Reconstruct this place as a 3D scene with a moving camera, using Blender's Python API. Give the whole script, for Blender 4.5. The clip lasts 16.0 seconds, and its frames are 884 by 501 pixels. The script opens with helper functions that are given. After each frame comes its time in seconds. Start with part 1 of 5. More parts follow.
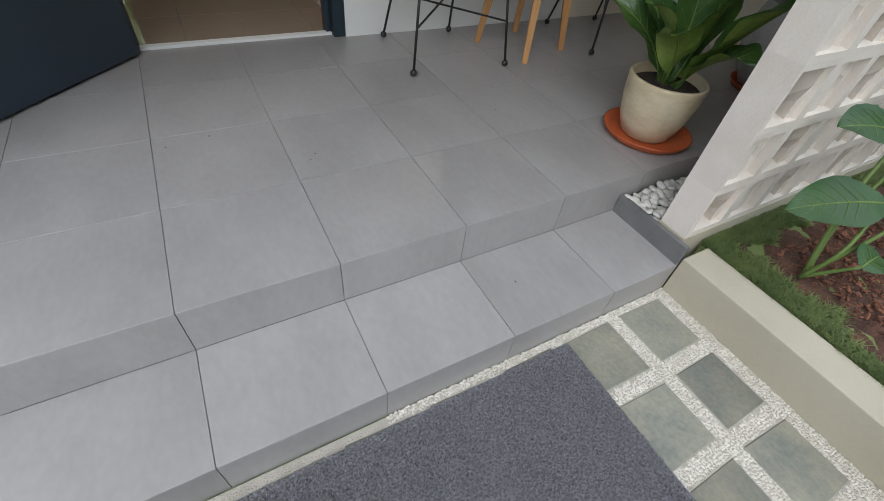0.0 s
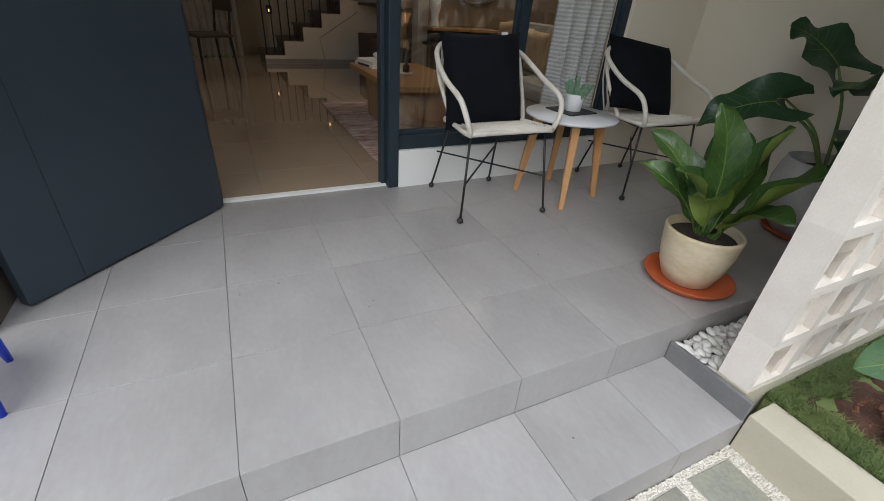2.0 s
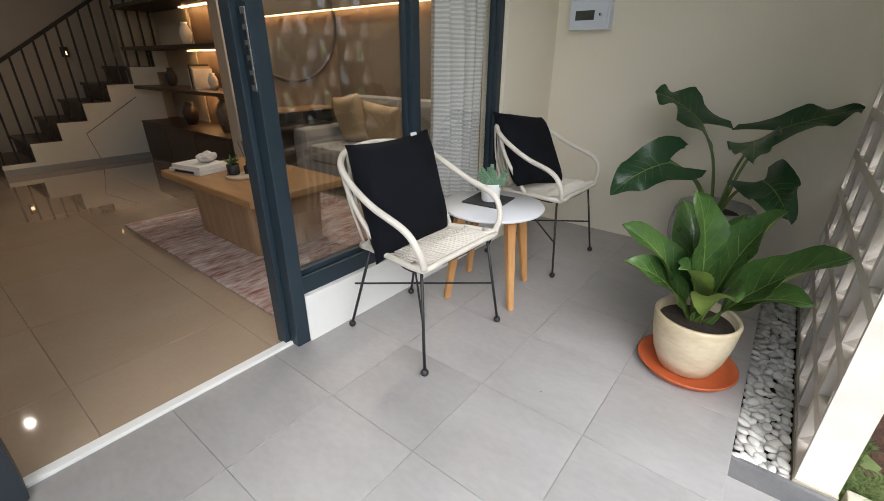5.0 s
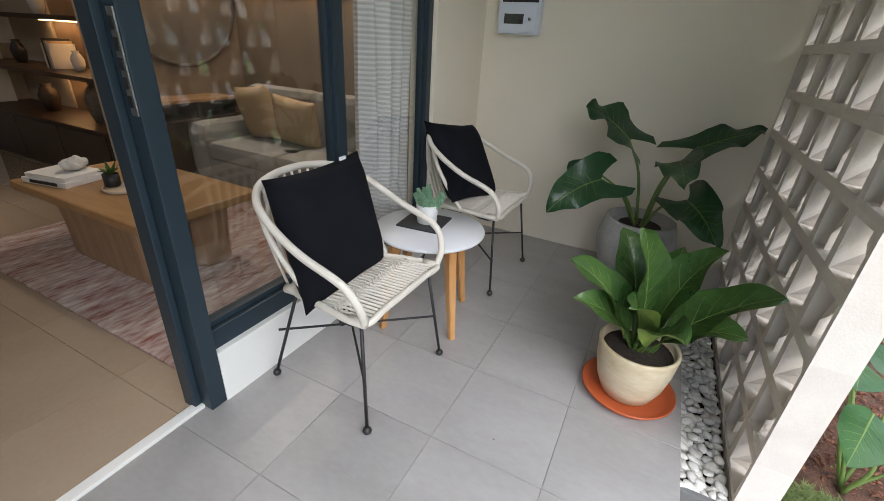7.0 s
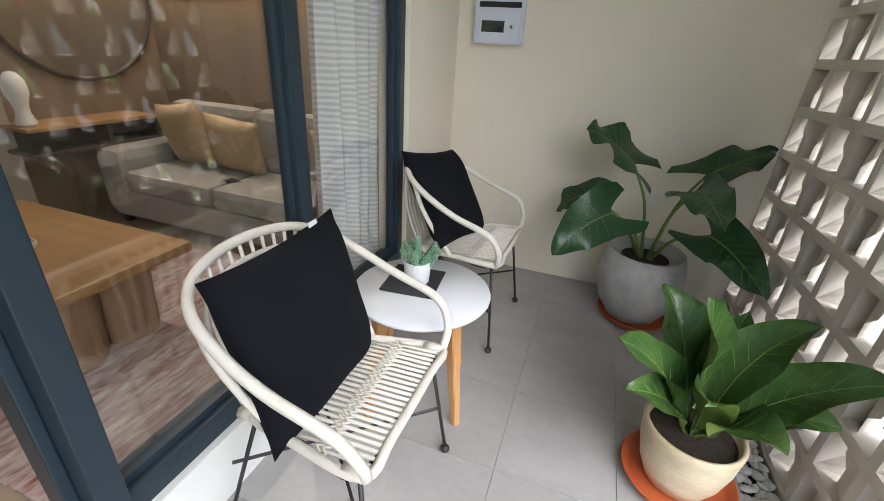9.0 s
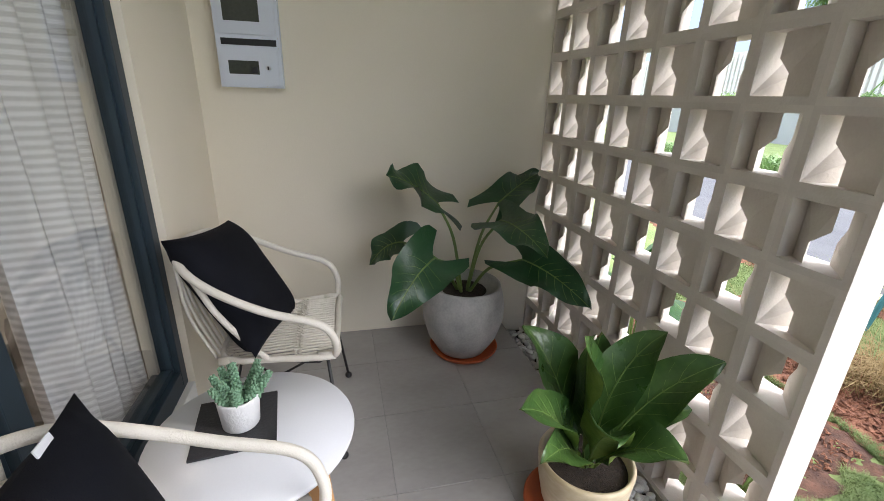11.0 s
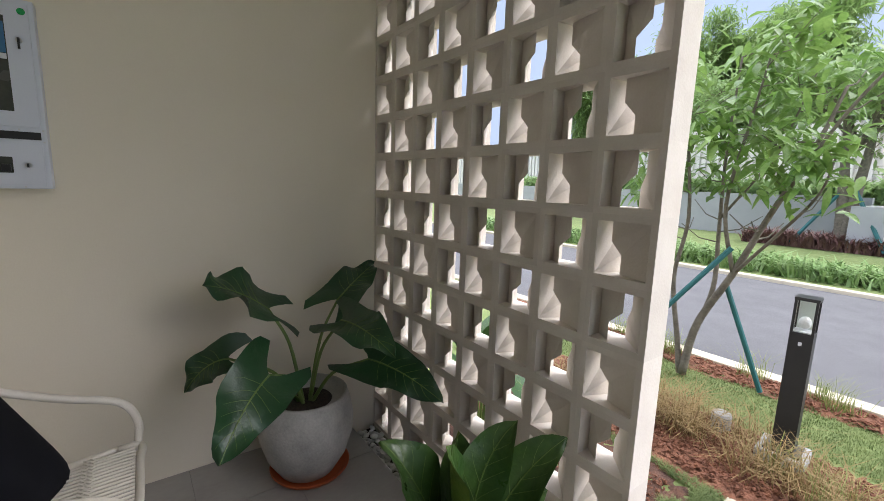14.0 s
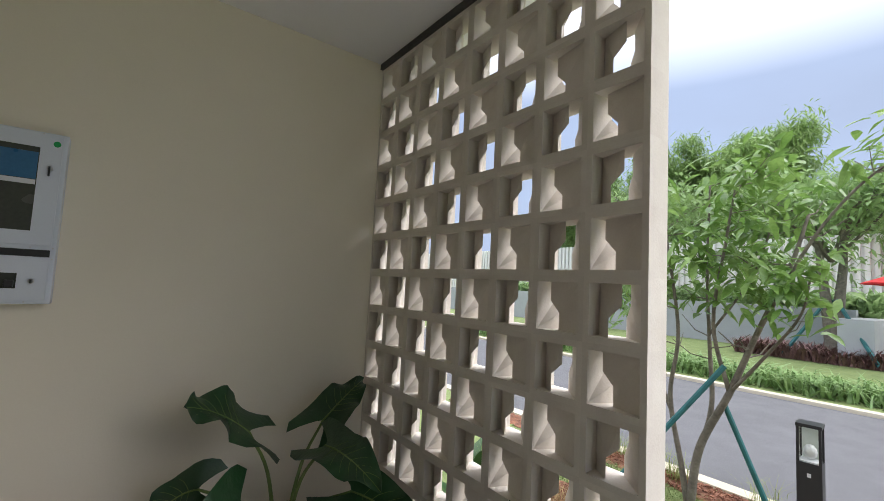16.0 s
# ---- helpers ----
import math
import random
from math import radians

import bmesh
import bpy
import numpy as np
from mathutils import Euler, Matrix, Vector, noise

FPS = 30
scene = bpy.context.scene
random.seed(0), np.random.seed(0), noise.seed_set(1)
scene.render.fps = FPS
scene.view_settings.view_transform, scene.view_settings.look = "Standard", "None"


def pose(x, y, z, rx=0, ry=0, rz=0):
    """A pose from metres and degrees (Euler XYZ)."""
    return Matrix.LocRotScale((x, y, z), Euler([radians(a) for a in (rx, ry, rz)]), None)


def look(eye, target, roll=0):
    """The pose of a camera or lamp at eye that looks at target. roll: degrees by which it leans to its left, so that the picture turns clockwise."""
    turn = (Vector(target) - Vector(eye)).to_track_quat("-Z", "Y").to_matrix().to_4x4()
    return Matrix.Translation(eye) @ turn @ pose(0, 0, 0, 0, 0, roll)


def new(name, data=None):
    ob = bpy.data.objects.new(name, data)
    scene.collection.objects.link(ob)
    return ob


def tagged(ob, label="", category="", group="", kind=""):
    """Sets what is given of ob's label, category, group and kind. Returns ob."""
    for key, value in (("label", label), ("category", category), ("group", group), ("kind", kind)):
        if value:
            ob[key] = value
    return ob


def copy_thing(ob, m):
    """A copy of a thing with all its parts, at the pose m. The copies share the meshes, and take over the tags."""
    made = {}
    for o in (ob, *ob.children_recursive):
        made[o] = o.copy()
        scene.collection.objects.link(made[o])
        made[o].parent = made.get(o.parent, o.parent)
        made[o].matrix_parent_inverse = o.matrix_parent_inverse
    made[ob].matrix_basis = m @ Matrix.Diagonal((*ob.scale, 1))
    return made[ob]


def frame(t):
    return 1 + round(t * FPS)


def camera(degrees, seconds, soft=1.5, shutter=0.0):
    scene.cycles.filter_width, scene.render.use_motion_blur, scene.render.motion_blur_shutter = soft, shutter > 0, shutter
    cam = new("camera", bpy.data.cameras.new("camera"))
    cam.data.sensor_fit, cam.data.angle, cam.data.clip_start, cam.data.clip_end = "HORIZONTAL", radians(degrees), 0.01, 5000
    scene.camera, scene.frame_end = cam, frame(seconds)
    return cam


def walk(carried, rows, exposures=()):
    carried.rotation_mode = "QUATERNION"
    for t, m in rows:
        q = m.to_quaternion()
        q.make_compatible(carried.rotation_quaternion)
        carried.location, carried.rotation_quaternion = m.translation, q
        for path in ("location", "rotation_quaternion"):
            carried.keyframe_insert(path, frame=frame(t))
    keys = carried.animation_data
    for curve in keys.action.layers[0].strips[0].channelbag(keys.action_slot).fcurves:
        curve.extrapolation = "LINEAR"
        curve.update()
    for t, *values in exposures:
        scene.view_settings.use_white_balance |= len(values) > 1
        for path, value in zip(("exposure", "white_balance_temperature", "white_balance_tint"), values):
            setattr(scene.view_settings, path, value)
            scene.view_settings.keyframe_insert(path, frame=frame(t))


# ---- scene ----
cam = camera(92.1, 16.0, soft=0.6)
PATH = [
    (0, (-0.598, -1.178, 0.871), (0.181, -0.01, -0.552), 7.7),
    (0.5, (-0.651, -1.141, 0.89), (0.063, 0.11, -0.497), 6.5),
    (1, (-0.665, -1.123, 0.931), (0.073, 0.246, -0.326), 5.3),
    (1.5, (-0.662, -1.12, 0.959), (0.097, 0.337, -0.181), 4.8),
    (2, (-0.679, -1.11, 0.992), (0.111, 0.42, -0.025), 4.4),
    (2.5, (-0.702, -1.083, 1.004), (0.104, 0.493, 0.073), 4.2),
    (3, (-0.704, -0.961, 0.993), (0.111, 0.628, 0.093), 4.0),
    (3.5, (-0.702, -0.784, 1.001), (0.132, 0.821, 0.148), 3.0),
    (4, (-0.702, -0.623, 1.001), (0.306, 0.894, 0.174), 3.4),
    (4.5, (-0.722, -0.424, 1.06), (0.558, 0.884, 0.254), 1.0),
    (7, (-0.565, -0.065, 1.257), (1.053, 0.72, 0.381), 3.6),
    (7.5, (-0.485, 0.018, 1.264), (1.146, 0.754, 0.371), 3.3),
    (8, (-0.391, 0.133, 1.267), (1.267, 0.825, 0.386), 2.5),
    (8.1, (-0.364, 0.154, 1.264), (1.3, 0.831, 0.384), 2.3),
    (8.2, (-0.348, 0.168, 1.267), (1.318, 0.84, 0.388), 2.9),
    (10.3, (0.009, 0.535, 1.308), (1.874, 0.576, 0.588), 0.9),
    (10.5, (0.041, 0.556, 1.307), (1.908, 0.42, 0.603), 1.4),
    (11, (0.086, 0.541, 1.318), (1.912, 0.089, 0.638), 1.8),
    (11.5, (0.138, 0.547, 1.324), (1.896, -0.135, 0.657), 1.0),
    (12, (0.171, 0.547, 1.318), (1.836, -0.345, 0.66), 2.1),
    (12.5, (0.186, 0.534, 1.328), (1.779, -0.488, 0.682), 2.0),
    (13, (0.185, 0.531, 1.34), (1.755, -0.55, 0.734), 1.8),
    (13.5, (0.18, 0.535, 1.368), (1.762, -0.59, 0.889), 1.9),
    (14, (0.165, 0.54, 1.401), (1.757, -0.628, 1.082), 1.8),
    (14.5, (0.154, 0.55, 1.424), (1.753, -0.639, 1.253), 1.8),
    (15, (0.148, 0.557, 1.447), (1.75, -0.64, 1.423), 2.0),
    (15.5, (0.142, 0.564, 1.469), (1.743, -0.632, 1.547), 2.5),
    (16, (0.141, 0.567, 1.478), (1.737, -0.628, 1.634), 2.9),
]
walk(cam, [(t, look(eye, target, roll)) for t, eye, target, roll in PATH],
     [(0, 0.58, 6250, 10), (2, 0.98, 6300, 11), (3, 1.38, 6400, 12), (4.5, 1.86, 6450, 12), (7, 1.68, 6250, 12), (7.6, 1.68, 6250, 12), (8.2, 2.10, 6250, 12), (10.4, 2.17, 6300, 14), (11.2, 1.98, 6350, 15), (12.2, 1.80, 6450, 16), (14, 1.58, 6450, 16), (15, 1.50, 6500, 15), (16, 1.34, 6500, 14)])

# ---- light ----
world = bpy.data.worlds.new("sky")
scene.world = world
world.use_nodes = True
wn, wl = world.node_tree.nodes, world.node_tree.links
sky = wn.new("ShaderNodeTexSky")
sky.sky_type, sky.sun_disc = "NISHITA", False
sky.sun_elevation, sky.sun_rotation = radians(39), radians(229)
sky.air_density, sky.dust_density, sky.ozone_density = 1.0, 2.0, 1.5
cloud = wn.new("ShaderNodeTexNoise")
cloud.inputs["Scale"].default_value, cloud.inputs["Detail"].default_value = 2.2, 6
cramp = wn.new("ShaderNodeValToRGB")
cramp.color_ramp.elements[0].position, cramp.color_ramp.elements[1].position = 0.34, 0.64
cramp.color_ramp.elements[0].color = (0.88, 0.88, 0.88, 1)
cmix = wn.new("ShaderNodeMix")
cmix.data_type = "RGBA"
# the cloud layer is dimmer towards the horizon, as under any hazy sky
wsep, wgrad = wn.new("ShaderNodeSeparateXYZ"), wn.new("ShaderNodeValToRGB")
wgrad.color_ramp.elements[0].position, wgrad.color_ramp.elements[1].position = 0.40, 0.78
wgrad.color_ramp.elements[0].color, wgrad.color_ramp.elements[1].color = (1.30, 1.62, 2.2, 1), (9.2, 9.6, 10.3, 1)
wl.new(wsep.outputs[2], wgrad.inputs[0])
wl.new(wgrad.outputs[0], cmix.inputs[7])
wc = wn.new("ShaderNodeTexCoord")
wmap = wn.new("ShaderNodeMapping")
wmap.inputs["Scale"].default_value = (1, 1, 2.2)
wl.new(wc.outputs["Generated"], wmap.inputs[0])
wl.new(wc.outputs["Generated"], wsep.inputs[0])
wl.new(wmap.outputs[0], cloud.inputs["Vector"])
wl.new(cloud.outputs[0], cramp.inputs[0])
wl.new(cramp.outputs[0], cmix.inputs[0])
wl.new(sky.outputs[0], cmix.inputs[6])
wl.new(cmix.outputs[2], wn["Background"].inputs[0])
wn["Background"].inputs[1].default_value = 0.15
sun_data = bpy.data.lights.new("sun", "SUN")
sun_data.energy, sun_data.angle, sun_data.color = 0.95, radians(60), (1.0, 0.965, 0.92)
sun = new("sun", sun_data)
sun.matrix_world = look((-14.0, -12.0, 15.0), (0, 0, 0))


# ---- materials ----
def mat(name, a, b, scale=6.0, rough=0.6, rvar=0.12, bump=0.1, bscale=80.0, metal=0.0, fine=0.3, stretch=(1, 1, 1), spec=0.5, trans=0.0, rand=0.0):
    """Two colours mixed by noise at two scales, with fine relief."""
    m = bpy.data.materials.new(name)
    m.use_nodes = True
    n, l = m.node_tree.nodes, m.node_tree.links
    p = n["Principled BSDF"]
    tc, oi = n.new("ShaderNodeTexCoord"), n.new("ShaderNodeObjectInfo")
    off = n.new("ShaderNodeVectorMath")
    off.operation = "MULTIPLY_ADD"
    off.inputs[1].default_value = stretch
    mul = n.new("ShaderNodeMath")
    mul.operation, mul.inputs[1].default_value = "MULTIPLY", 17.0
    l.new(oi.outputs["Random"], mul.inputs[0])
    l.new(tc.outputs["Object"], off.inputs[0])
    l.new(mul.outputs[0], off.inputs[2])
    big, small = n.new("ShaderNodeTexNoise"), n.new("ShaderNodeTexNoise")
    big.inputs["Scale"].default_value, big.inputs["Detail"].default_value = scale, 5
    small.inputs["Scale"].default_value, small.inputs["Detail"].default_value = bscale, 4
    for t in (big, small):
        l.new(off.outputs[0], t.inputs["Vector"])
    mixf = n.new("ShaderNodeMix")
    mixf.inputs[0].default_value = fine
    l.new(big.outputs[0], mixf.inputs[2])
    l.new(small.outputs[0], mixf.inputs[3])
    ramp = n.new("ShaderNodeValToRGB")
    ramp.color_ramp.elements[0].position, ramp.color_ramp.elements[1].position = 0.32, 0.68
    ramp.color_ramp.elements[0].color, ramp.color_ramp.elements[1].color = (*a, 1), (*b, 1)
    l.new(mixf.outputs[0], ramp.inputs[0])
    col = ramp.outputs[0]
    if rand:
        hsv = n.new("ShaderNodeHueSaturation")
        mr = n.new("ShaderNodeMapRange")
        mr.inputs[3].default_value, mr.inputs[4].default_value = 1 - rand, 1 + rand
        l.new(oi.outputs["Random"], mr.inputs[0])
        l.new(mr.outputs[0], hsv.inputs["Value"])
        l.new(col, hsv.inputs["Color"])
        col = hsv.outputs[0]
    l.new(col, p.inputs["Base Color"])
    rr = n.new("ShaderNodeMapRange")
    rr.inputs[3].default_value, rr.inputs[4].default_value = max(0, rough - rvar), min(1, rough + rvar)
    l.new(big.outputs[0], rr.inputs[0])
    l.new(rr.outputs[0], p.inputs["Roughness"])
    p.inputs["Metallic"].default_value = metal
    p.inputs["Specular IOR Level"].default_value = spec
    if bump:
        bm_ = n.new("ShaderNodeBump")
        bm_.inputs["Strength"].default_value, bm_.inputs["Distance"].default_value = bump, 0.01
        l.new(small.outputs[0], bm_.inputs["Height"])
        l.new(bm_.outputs[0], p.inputs["Normal"])
    if trans:
        tr = n.new("ShaderNodeBsdfTranslucent")
        mx = n.new("ShaderNodeMixShader")
        mx.inputs[0].default_value = trans
        l.new(col, tr.inputs[0])
        l.new(p.outputs[0], mx.inputs[1])
        l.new(tr.outputs[0], mx.inputs[2])
        l.new(mx.outputs[0], n["Material Output"].inputs[0])
    return m


def wood(name, a, b, scale=9.0, rough=0.45, axis=2):
    """Streaked grain along one axis."""
    s = [1.0, 1.0, 1.0]
    s[axis] = 0.09
    return mat(name, a, b, scale * 2.2, rough, 0.1, 0.06, 90.0, 0, 0.35, tuple(s))


def emitter(name, colour, power):
    m = bpy.data.materials.new(name)
    m.use_nodes = True
    p = m.node_tree.nodes["Principled BSDF"]
    p.inputs["Emission Color"].default_value = (*colour, 1)
    p.inputs["Emission Strength"].default_value = power
    return m


def pane_glass(name, tint, gloss=1.0):
    """A thin pane: clear, with a reflection that grows at grazing angles."""
    m = bpy.data.materials.new(name)
    m.use_nodes = True
    n, l = m.node_tree.nodes, m.node_tree.links
    n.remove(n["Principled BSDF"])
    tr, gl, mx = n.new("ShaderNodeBsdfTransparent"), n.new("ShaderNodeBsdfGlossy"), n.new("ShaderNodeMixShader")
    lw, pw, ma = n.new("ShaderNodeLayerWeight"), n.new("ShaderNodeMath"), n.new("ShaderNodeMath")
    tr.inputs[0].default_value = (*tint, 1)
    gl.inputs["Roughness"].default_value = 0.0
    lw.inputs[0].default_value = 0.5
    pw.operation, pw.inputs[1].default_value = "POWER", 4.0
    ma.operation, ma.inputs[1].default_value, ma.inputs[2].default_value = "MULTIPLY_ADD", 0.9, 0.045 * gloss
    l.new(lw.outputs["Facing"], pw.inputs[0])
    l.new(pw.outputs[0], ma.inputs[0])
    l.new(ma.outputs[0], mx.inputs[0])
    l.new(tr.outputs[0], mx.inputs[1])
    l.new(gl.outputs[0], mx.inputs[2])
    l.new(mx.outputs[0], n["Material Output"].inputs[0])
    return m


TILE = mat("grey porcelain tile", (0.298, 0.285, 0.273), (0.372, 0.36, 0.347), 5.0, 0.36, 0.12, 0.012, 60, 0, 0.3, (1, 0.5, 1), rand=0.04)
GROUT = mat("grey grout", (0.19, 0.19, 0.19), (0.29, 0.29, 0.285), 9, 0.9)
EDGE = mat("dark grey stone edging", (0.13, 0.13, 0.13), (0.18, 0.18, 0.175), 8, 0.55)
WALL = mat("cream painted plaster", (0.76, 0.695, 0.565), (0.80, 0.735, 0.605), 2.0, 0.75, 0.1, 0.06, 160)
PLINTH = mat("white painted plaster", (0.74, 0.74, 0.70), (0.79, 0.79, 0.75), 3.0, 0.7, 0.1, 0.06, 150)
CEIL = mat("white ceiling board", (0.80, 0.80, 0.79), (0.84, 0.84, 0.83), 1.5, 0.85, 0.05, 0.02, 100)
BLOCK = mat("painted concrete block", (0.66, 0.60, 0.53), (0.75, 0.70, 0.63), 9.0, 0.8, 0.1, 0.12, 140, rand=0.04)
KERB = mat("cream painted kerb", (0.42, 0.385, 0.29), (0.49, 0.455, 0.35), 5.0, 0.75, 0.1, 0.08, 150)
FRAME = mat("dark blue-grey aluminium", (0.018, 0.031, 0.042), (0.024, 0.039, 0.051), 3.0, 0.40, 0.05, 0.02, 400, spec=0.35)
LEAF_DOOR = mat("dark slate painted door", (0.028, 0.042, 0.057), (0.034, 0.050, 0.067), 3.0, 0.40, 0.06, 0.03, 220)
BLACK = mat("black powder-coated steel", (0.012, 0.012, 0.013), (0.02, 0.02, 0.021), 10, 0.45, 0.1, 0.03, 300)
BEAM = mat("dark grey steel", (0.05, 0.048, 0.046), (0.07, 0.067, 0.064), 10, 0.5)
CREAM = mat("cream rattan cord", (0.62, 0.58, 0.50), (0.73, 0.69, 0.61), 14, 0.6, 0.1, 0.3, 320)
FABRIC = mat("black woven cotton", (0.0045, 0.005, 0.0075), (0.009, 0.010, 0.014), 7, 0.92, 0.04, 0.35, 700, spec=0.15)
WHITE = mat("white lacquer", (0.66, 0.67, 0.69), (0.70, 0.71, 0.73), 3, 0.32, 0.06, 0.01, 200)
OAK = wood("oiled oak", (0.40, 0.19, 0.065), (0.56, 0.31, 0.12), 9)
SLATE = mat("black slate", (0.018, 0.018, 0.02), (0.035, 0.035, 0.038), 20, 0.6, 0.1, 0.25, 160)
CERAMIC = mat("white ceramic", (0.78, 0.78, 0.77), (0.83, 0.83, 0.82), 5, 0.45, 0.05, 0.3, 120)
POT_A = mat("cream glazed pot", (0.46, 0.36, 0.20), (0.68, 0.60, 0.44), 5, 0.36, 0.12, 0.05, 40, fine=0.18, stretch=(1, 1, 2.2))
POT_B = mat("grey cement pot", (0.30, 0.30, 0.29), (0.50, 0.49, 0.47), 9, 0.75, 0.1, 0.25, 90)
TERRA = mat("orange terracotta plastic", (0.42, 0.085, 0.025), (0.50, 0.115, 0.035), 9, 0.5, 0.1, 0.05, 120)
SOIL = mat("dark soil", (0.018, 0.013, 0.010), (0.06, 0.042, 0.03), 60, 0.95, 0.05, 0.9, 240)
RED_SOIL = mat("red garden soil", (0.045, 0.022, 0.015), (0.15, 0.072, 0.045), 16, 0.95, 0.05, 1.0, 120)
LEAF_A = mat("mid green leaf", (0.022, 0.066, 0.017), (0.075, 0.145, 0.032), 6, 0.30, 0.1, 0.3, 45, trans=0.08)
LEAF_UNDER = mat("pale leaf underside", (0.095, 0.165, 0.028), (0.22, 0.30, 0.06), 7, 0.45, 0.1, 0.3, 45, trans=0.15)
LEAF_B = mat("dark green leaf", (0.012, 0.048, 0.018), (0.022, 0.075, 0.026), 9, 0.34, 0.1, 0.2, 60, trans=0.12)
STEM = mat("green stem", (0.10, 0.17, 0.035), (0.16, 0.23, 0.06), 9, 0.5)
CACTUS = mat("grey-green succulent", (0.10, 0.22, 0.12), (0.26, 0.42, 0.28), 60, 0.55, 0.1, 0.2, 150)
PEBBLE = mat("white pebble", (0.50, 0.48, 0.44), (0.70, 0.69, 0.65), 25, 0.55, 0.1, 0.05, 200, rand=0.16)
GRIT = mat("white washed pebble grit", (0.45, 0.41, 0.33), (0.78, 0.75, 0.68), 60, 0.6, 0.1, 0.1, 300)
PAVER = mat("green-grey andesite paver", (0.15, 0.165, 0.145), (0.32, 0.30, 0.225), 6, 0.7, 0.12, 0.3, 70, rand=0.22)
MAT_COIL = mat("grey coil mat", (0.07, 0.07, 0.075), (0.27, 0.27, 0.285), 30, 0.75, 0.1, 1.0, 150, fine=0.9)
STEEL = mat("brushed steel", (0.55, 0.55, 0.55), (0.65, 0.65, 0.65), 10, 0.3, 0.1, 0.02, 200, metal=1.0)
BOXPAINT = mat("pale grey enamelled steel", (0.60, 0.64, 0.71), (0.65, 0.69, 0.76), 3, 0.4, 0.05, 0.02, 200)
DARKGLASS = mat("dark grey-green plastic", (0.05, 0.055, 0.045), (0.08, 0.085, 0.07), 3, 0.25)
GLASS = pane_glass("window glass", (0.93, 0.94, 0.93), 2.0)
BLUE = mat("blue plastic", (0.01, 0.04, 0.55), (0.015, 0.06, 0.65), 5, 0.35)
FLOOR_IN = mat("polished beige floor tile", (0.38, 0.285, 0.20), (0.43, 0.34, 0.25), 2.5, 0.05, 0.02, 0.002, 60, spec=0.9)
FLOOR_IN.node_tree.nodes["Principled BSDF"].inputs["Coat Weight"].default_value = 1.0
FLOOR_IN.node_tree.nodes["Principled BSDF"].inputs["Coat Roughness"].default_value = 0.02
WALL_IN = mat("beige interior paint", (0.45, 0.40, 0.335), (0.50, 0.45, 0.38), 2.0, 0.8)
PANEL = wood("brown veneer panel", (0.16, 0.112, 0.072), (0.225, 0.165, 0.112), 4, 0.5)
DARKWOOD = wood("dark stained timber", (0.028, 0.018, 0.013), (0.055, 0.036, 0.026), 6, 0.45, axis=0)
SOFA = mat("taupe velvet", (0.25, 0.235, 0.21), (0.36, 0.34, 0.31), 6, 0.85, 0.08, 0.15, 300)
SATIN = mat("bronze satin", (0.40, 0.28, 0.16), (0.52, 0.38, 0.23), 5, 0.4, 0.1, 0.05, 300)
ACACIA = wood("acacia slab", (0.24, 0.125, 0.05), (0.42, 0.25, 0.11), 6, 0.4, axis=1)
ACACIA_V = wood("acacia upright", (0.20, 0.115, 0.058), (0.38, 0.25, 0.15), 7, 0.5, axis=2)
RUG = mat("faded red and cream rug", (0.20, 0.055, 0.04), (0.62, 0.57, 0.53), 11, 0.95, 0.03, 0.5, 34, fine=0.5, stretch=(0.45, 1.5, 1))
CURTAIN = mat("grey striped curtain", (0.84, 0.85, 0.87), (0.90, 0.91, 0.92), 6, 0.85, 0.05, 0.1, 300, trans=0.08)
WARM = emitter("warm light strip", (1.0, 0.55, 0.22), 5.5)
DIM = emitter("dim warm light", (1.0, 0.6, 0.28), 0.8)
BARK = mat("grey-brown bark", (0.10, 0.085, 0.065), (0.22, 0.195, 0.155), 14, 0.9, 0.05, 0.6, 60)
STAKE = mat("green painted bamboo stake", (0.012, 0.095, 0.095), (0.022, 0.14, 0.145), 10, 0.6)
TREE_LEAF = mat("bright tree leaf", (0.09, 0.195, 0.036), (0.27, 0.41, 0.115), 3, 0.28, 0.1, 0, 60, trans=0.4)
# greens paler than a near leaf: the distance haze is in this colour
FAR_LEAF = mat("haze-lightened far leaf", (0.17, 0.29, 0.10), (0.34, 0.46, 0.20), 1.2, 0.6, 0.1, 0, 60, trans=0.45)
GRASS = mat("lawn grass", (0.10, 0.155, 0.042), (0.22, 0.27, 0.095), 8, 0.7, 0.1, 0, 60, trans=0.3)
DRY = mat("dry straw grass", (0.20, 0.13, 0.05), (0.37, 0.27, 0.12), 9, 0.8, 0.1, 0, 60, trans=0.2)
LAWN = mat("lawn ground", (0.12, 0.17, 0.05), (0.22, 0.27, 0.095), 5, 0.95, 0.05, 0.8, 90)
MULCH = mat("red-brown mulch", (0.10, 0.040, 0.022), (0.29, 0.125, 0.07), 16, 0.95, 0.05, 1.0, 110)
ASPHALT = mat("asphalt road", (0.09, 0.09, 0.094), (0.13, 0.13, 0.134), 3, 0.85, 0.1, 0.4, 200)
ROADKERB = mat("cream concrete kerb", (0.50, 0.44, 0.32), (0.58, 0.52, 0.40), 6, 0.8)
CONCRETE = mat("grey rendered wall", (0.33, 0.34, 0.345), (0.39, 0.40, 0.405), 2, 0.85)
FENCE = mat("white corrugated fence", (0.70, 0.69, 0.65), (0.77, 0.76, 0.72), 2, 0.7)
RED = mat("red parasol fabric", (0.55, 0.02, 0.02), (0.62, 0.03, 0.025), 4, 0.8)
ROCK = mat("white marble chunk", (0.45, 0.43, 0.41), (0.70, 0.68, 0.66), 12, 0.7, 0.1, 0.5, 60)
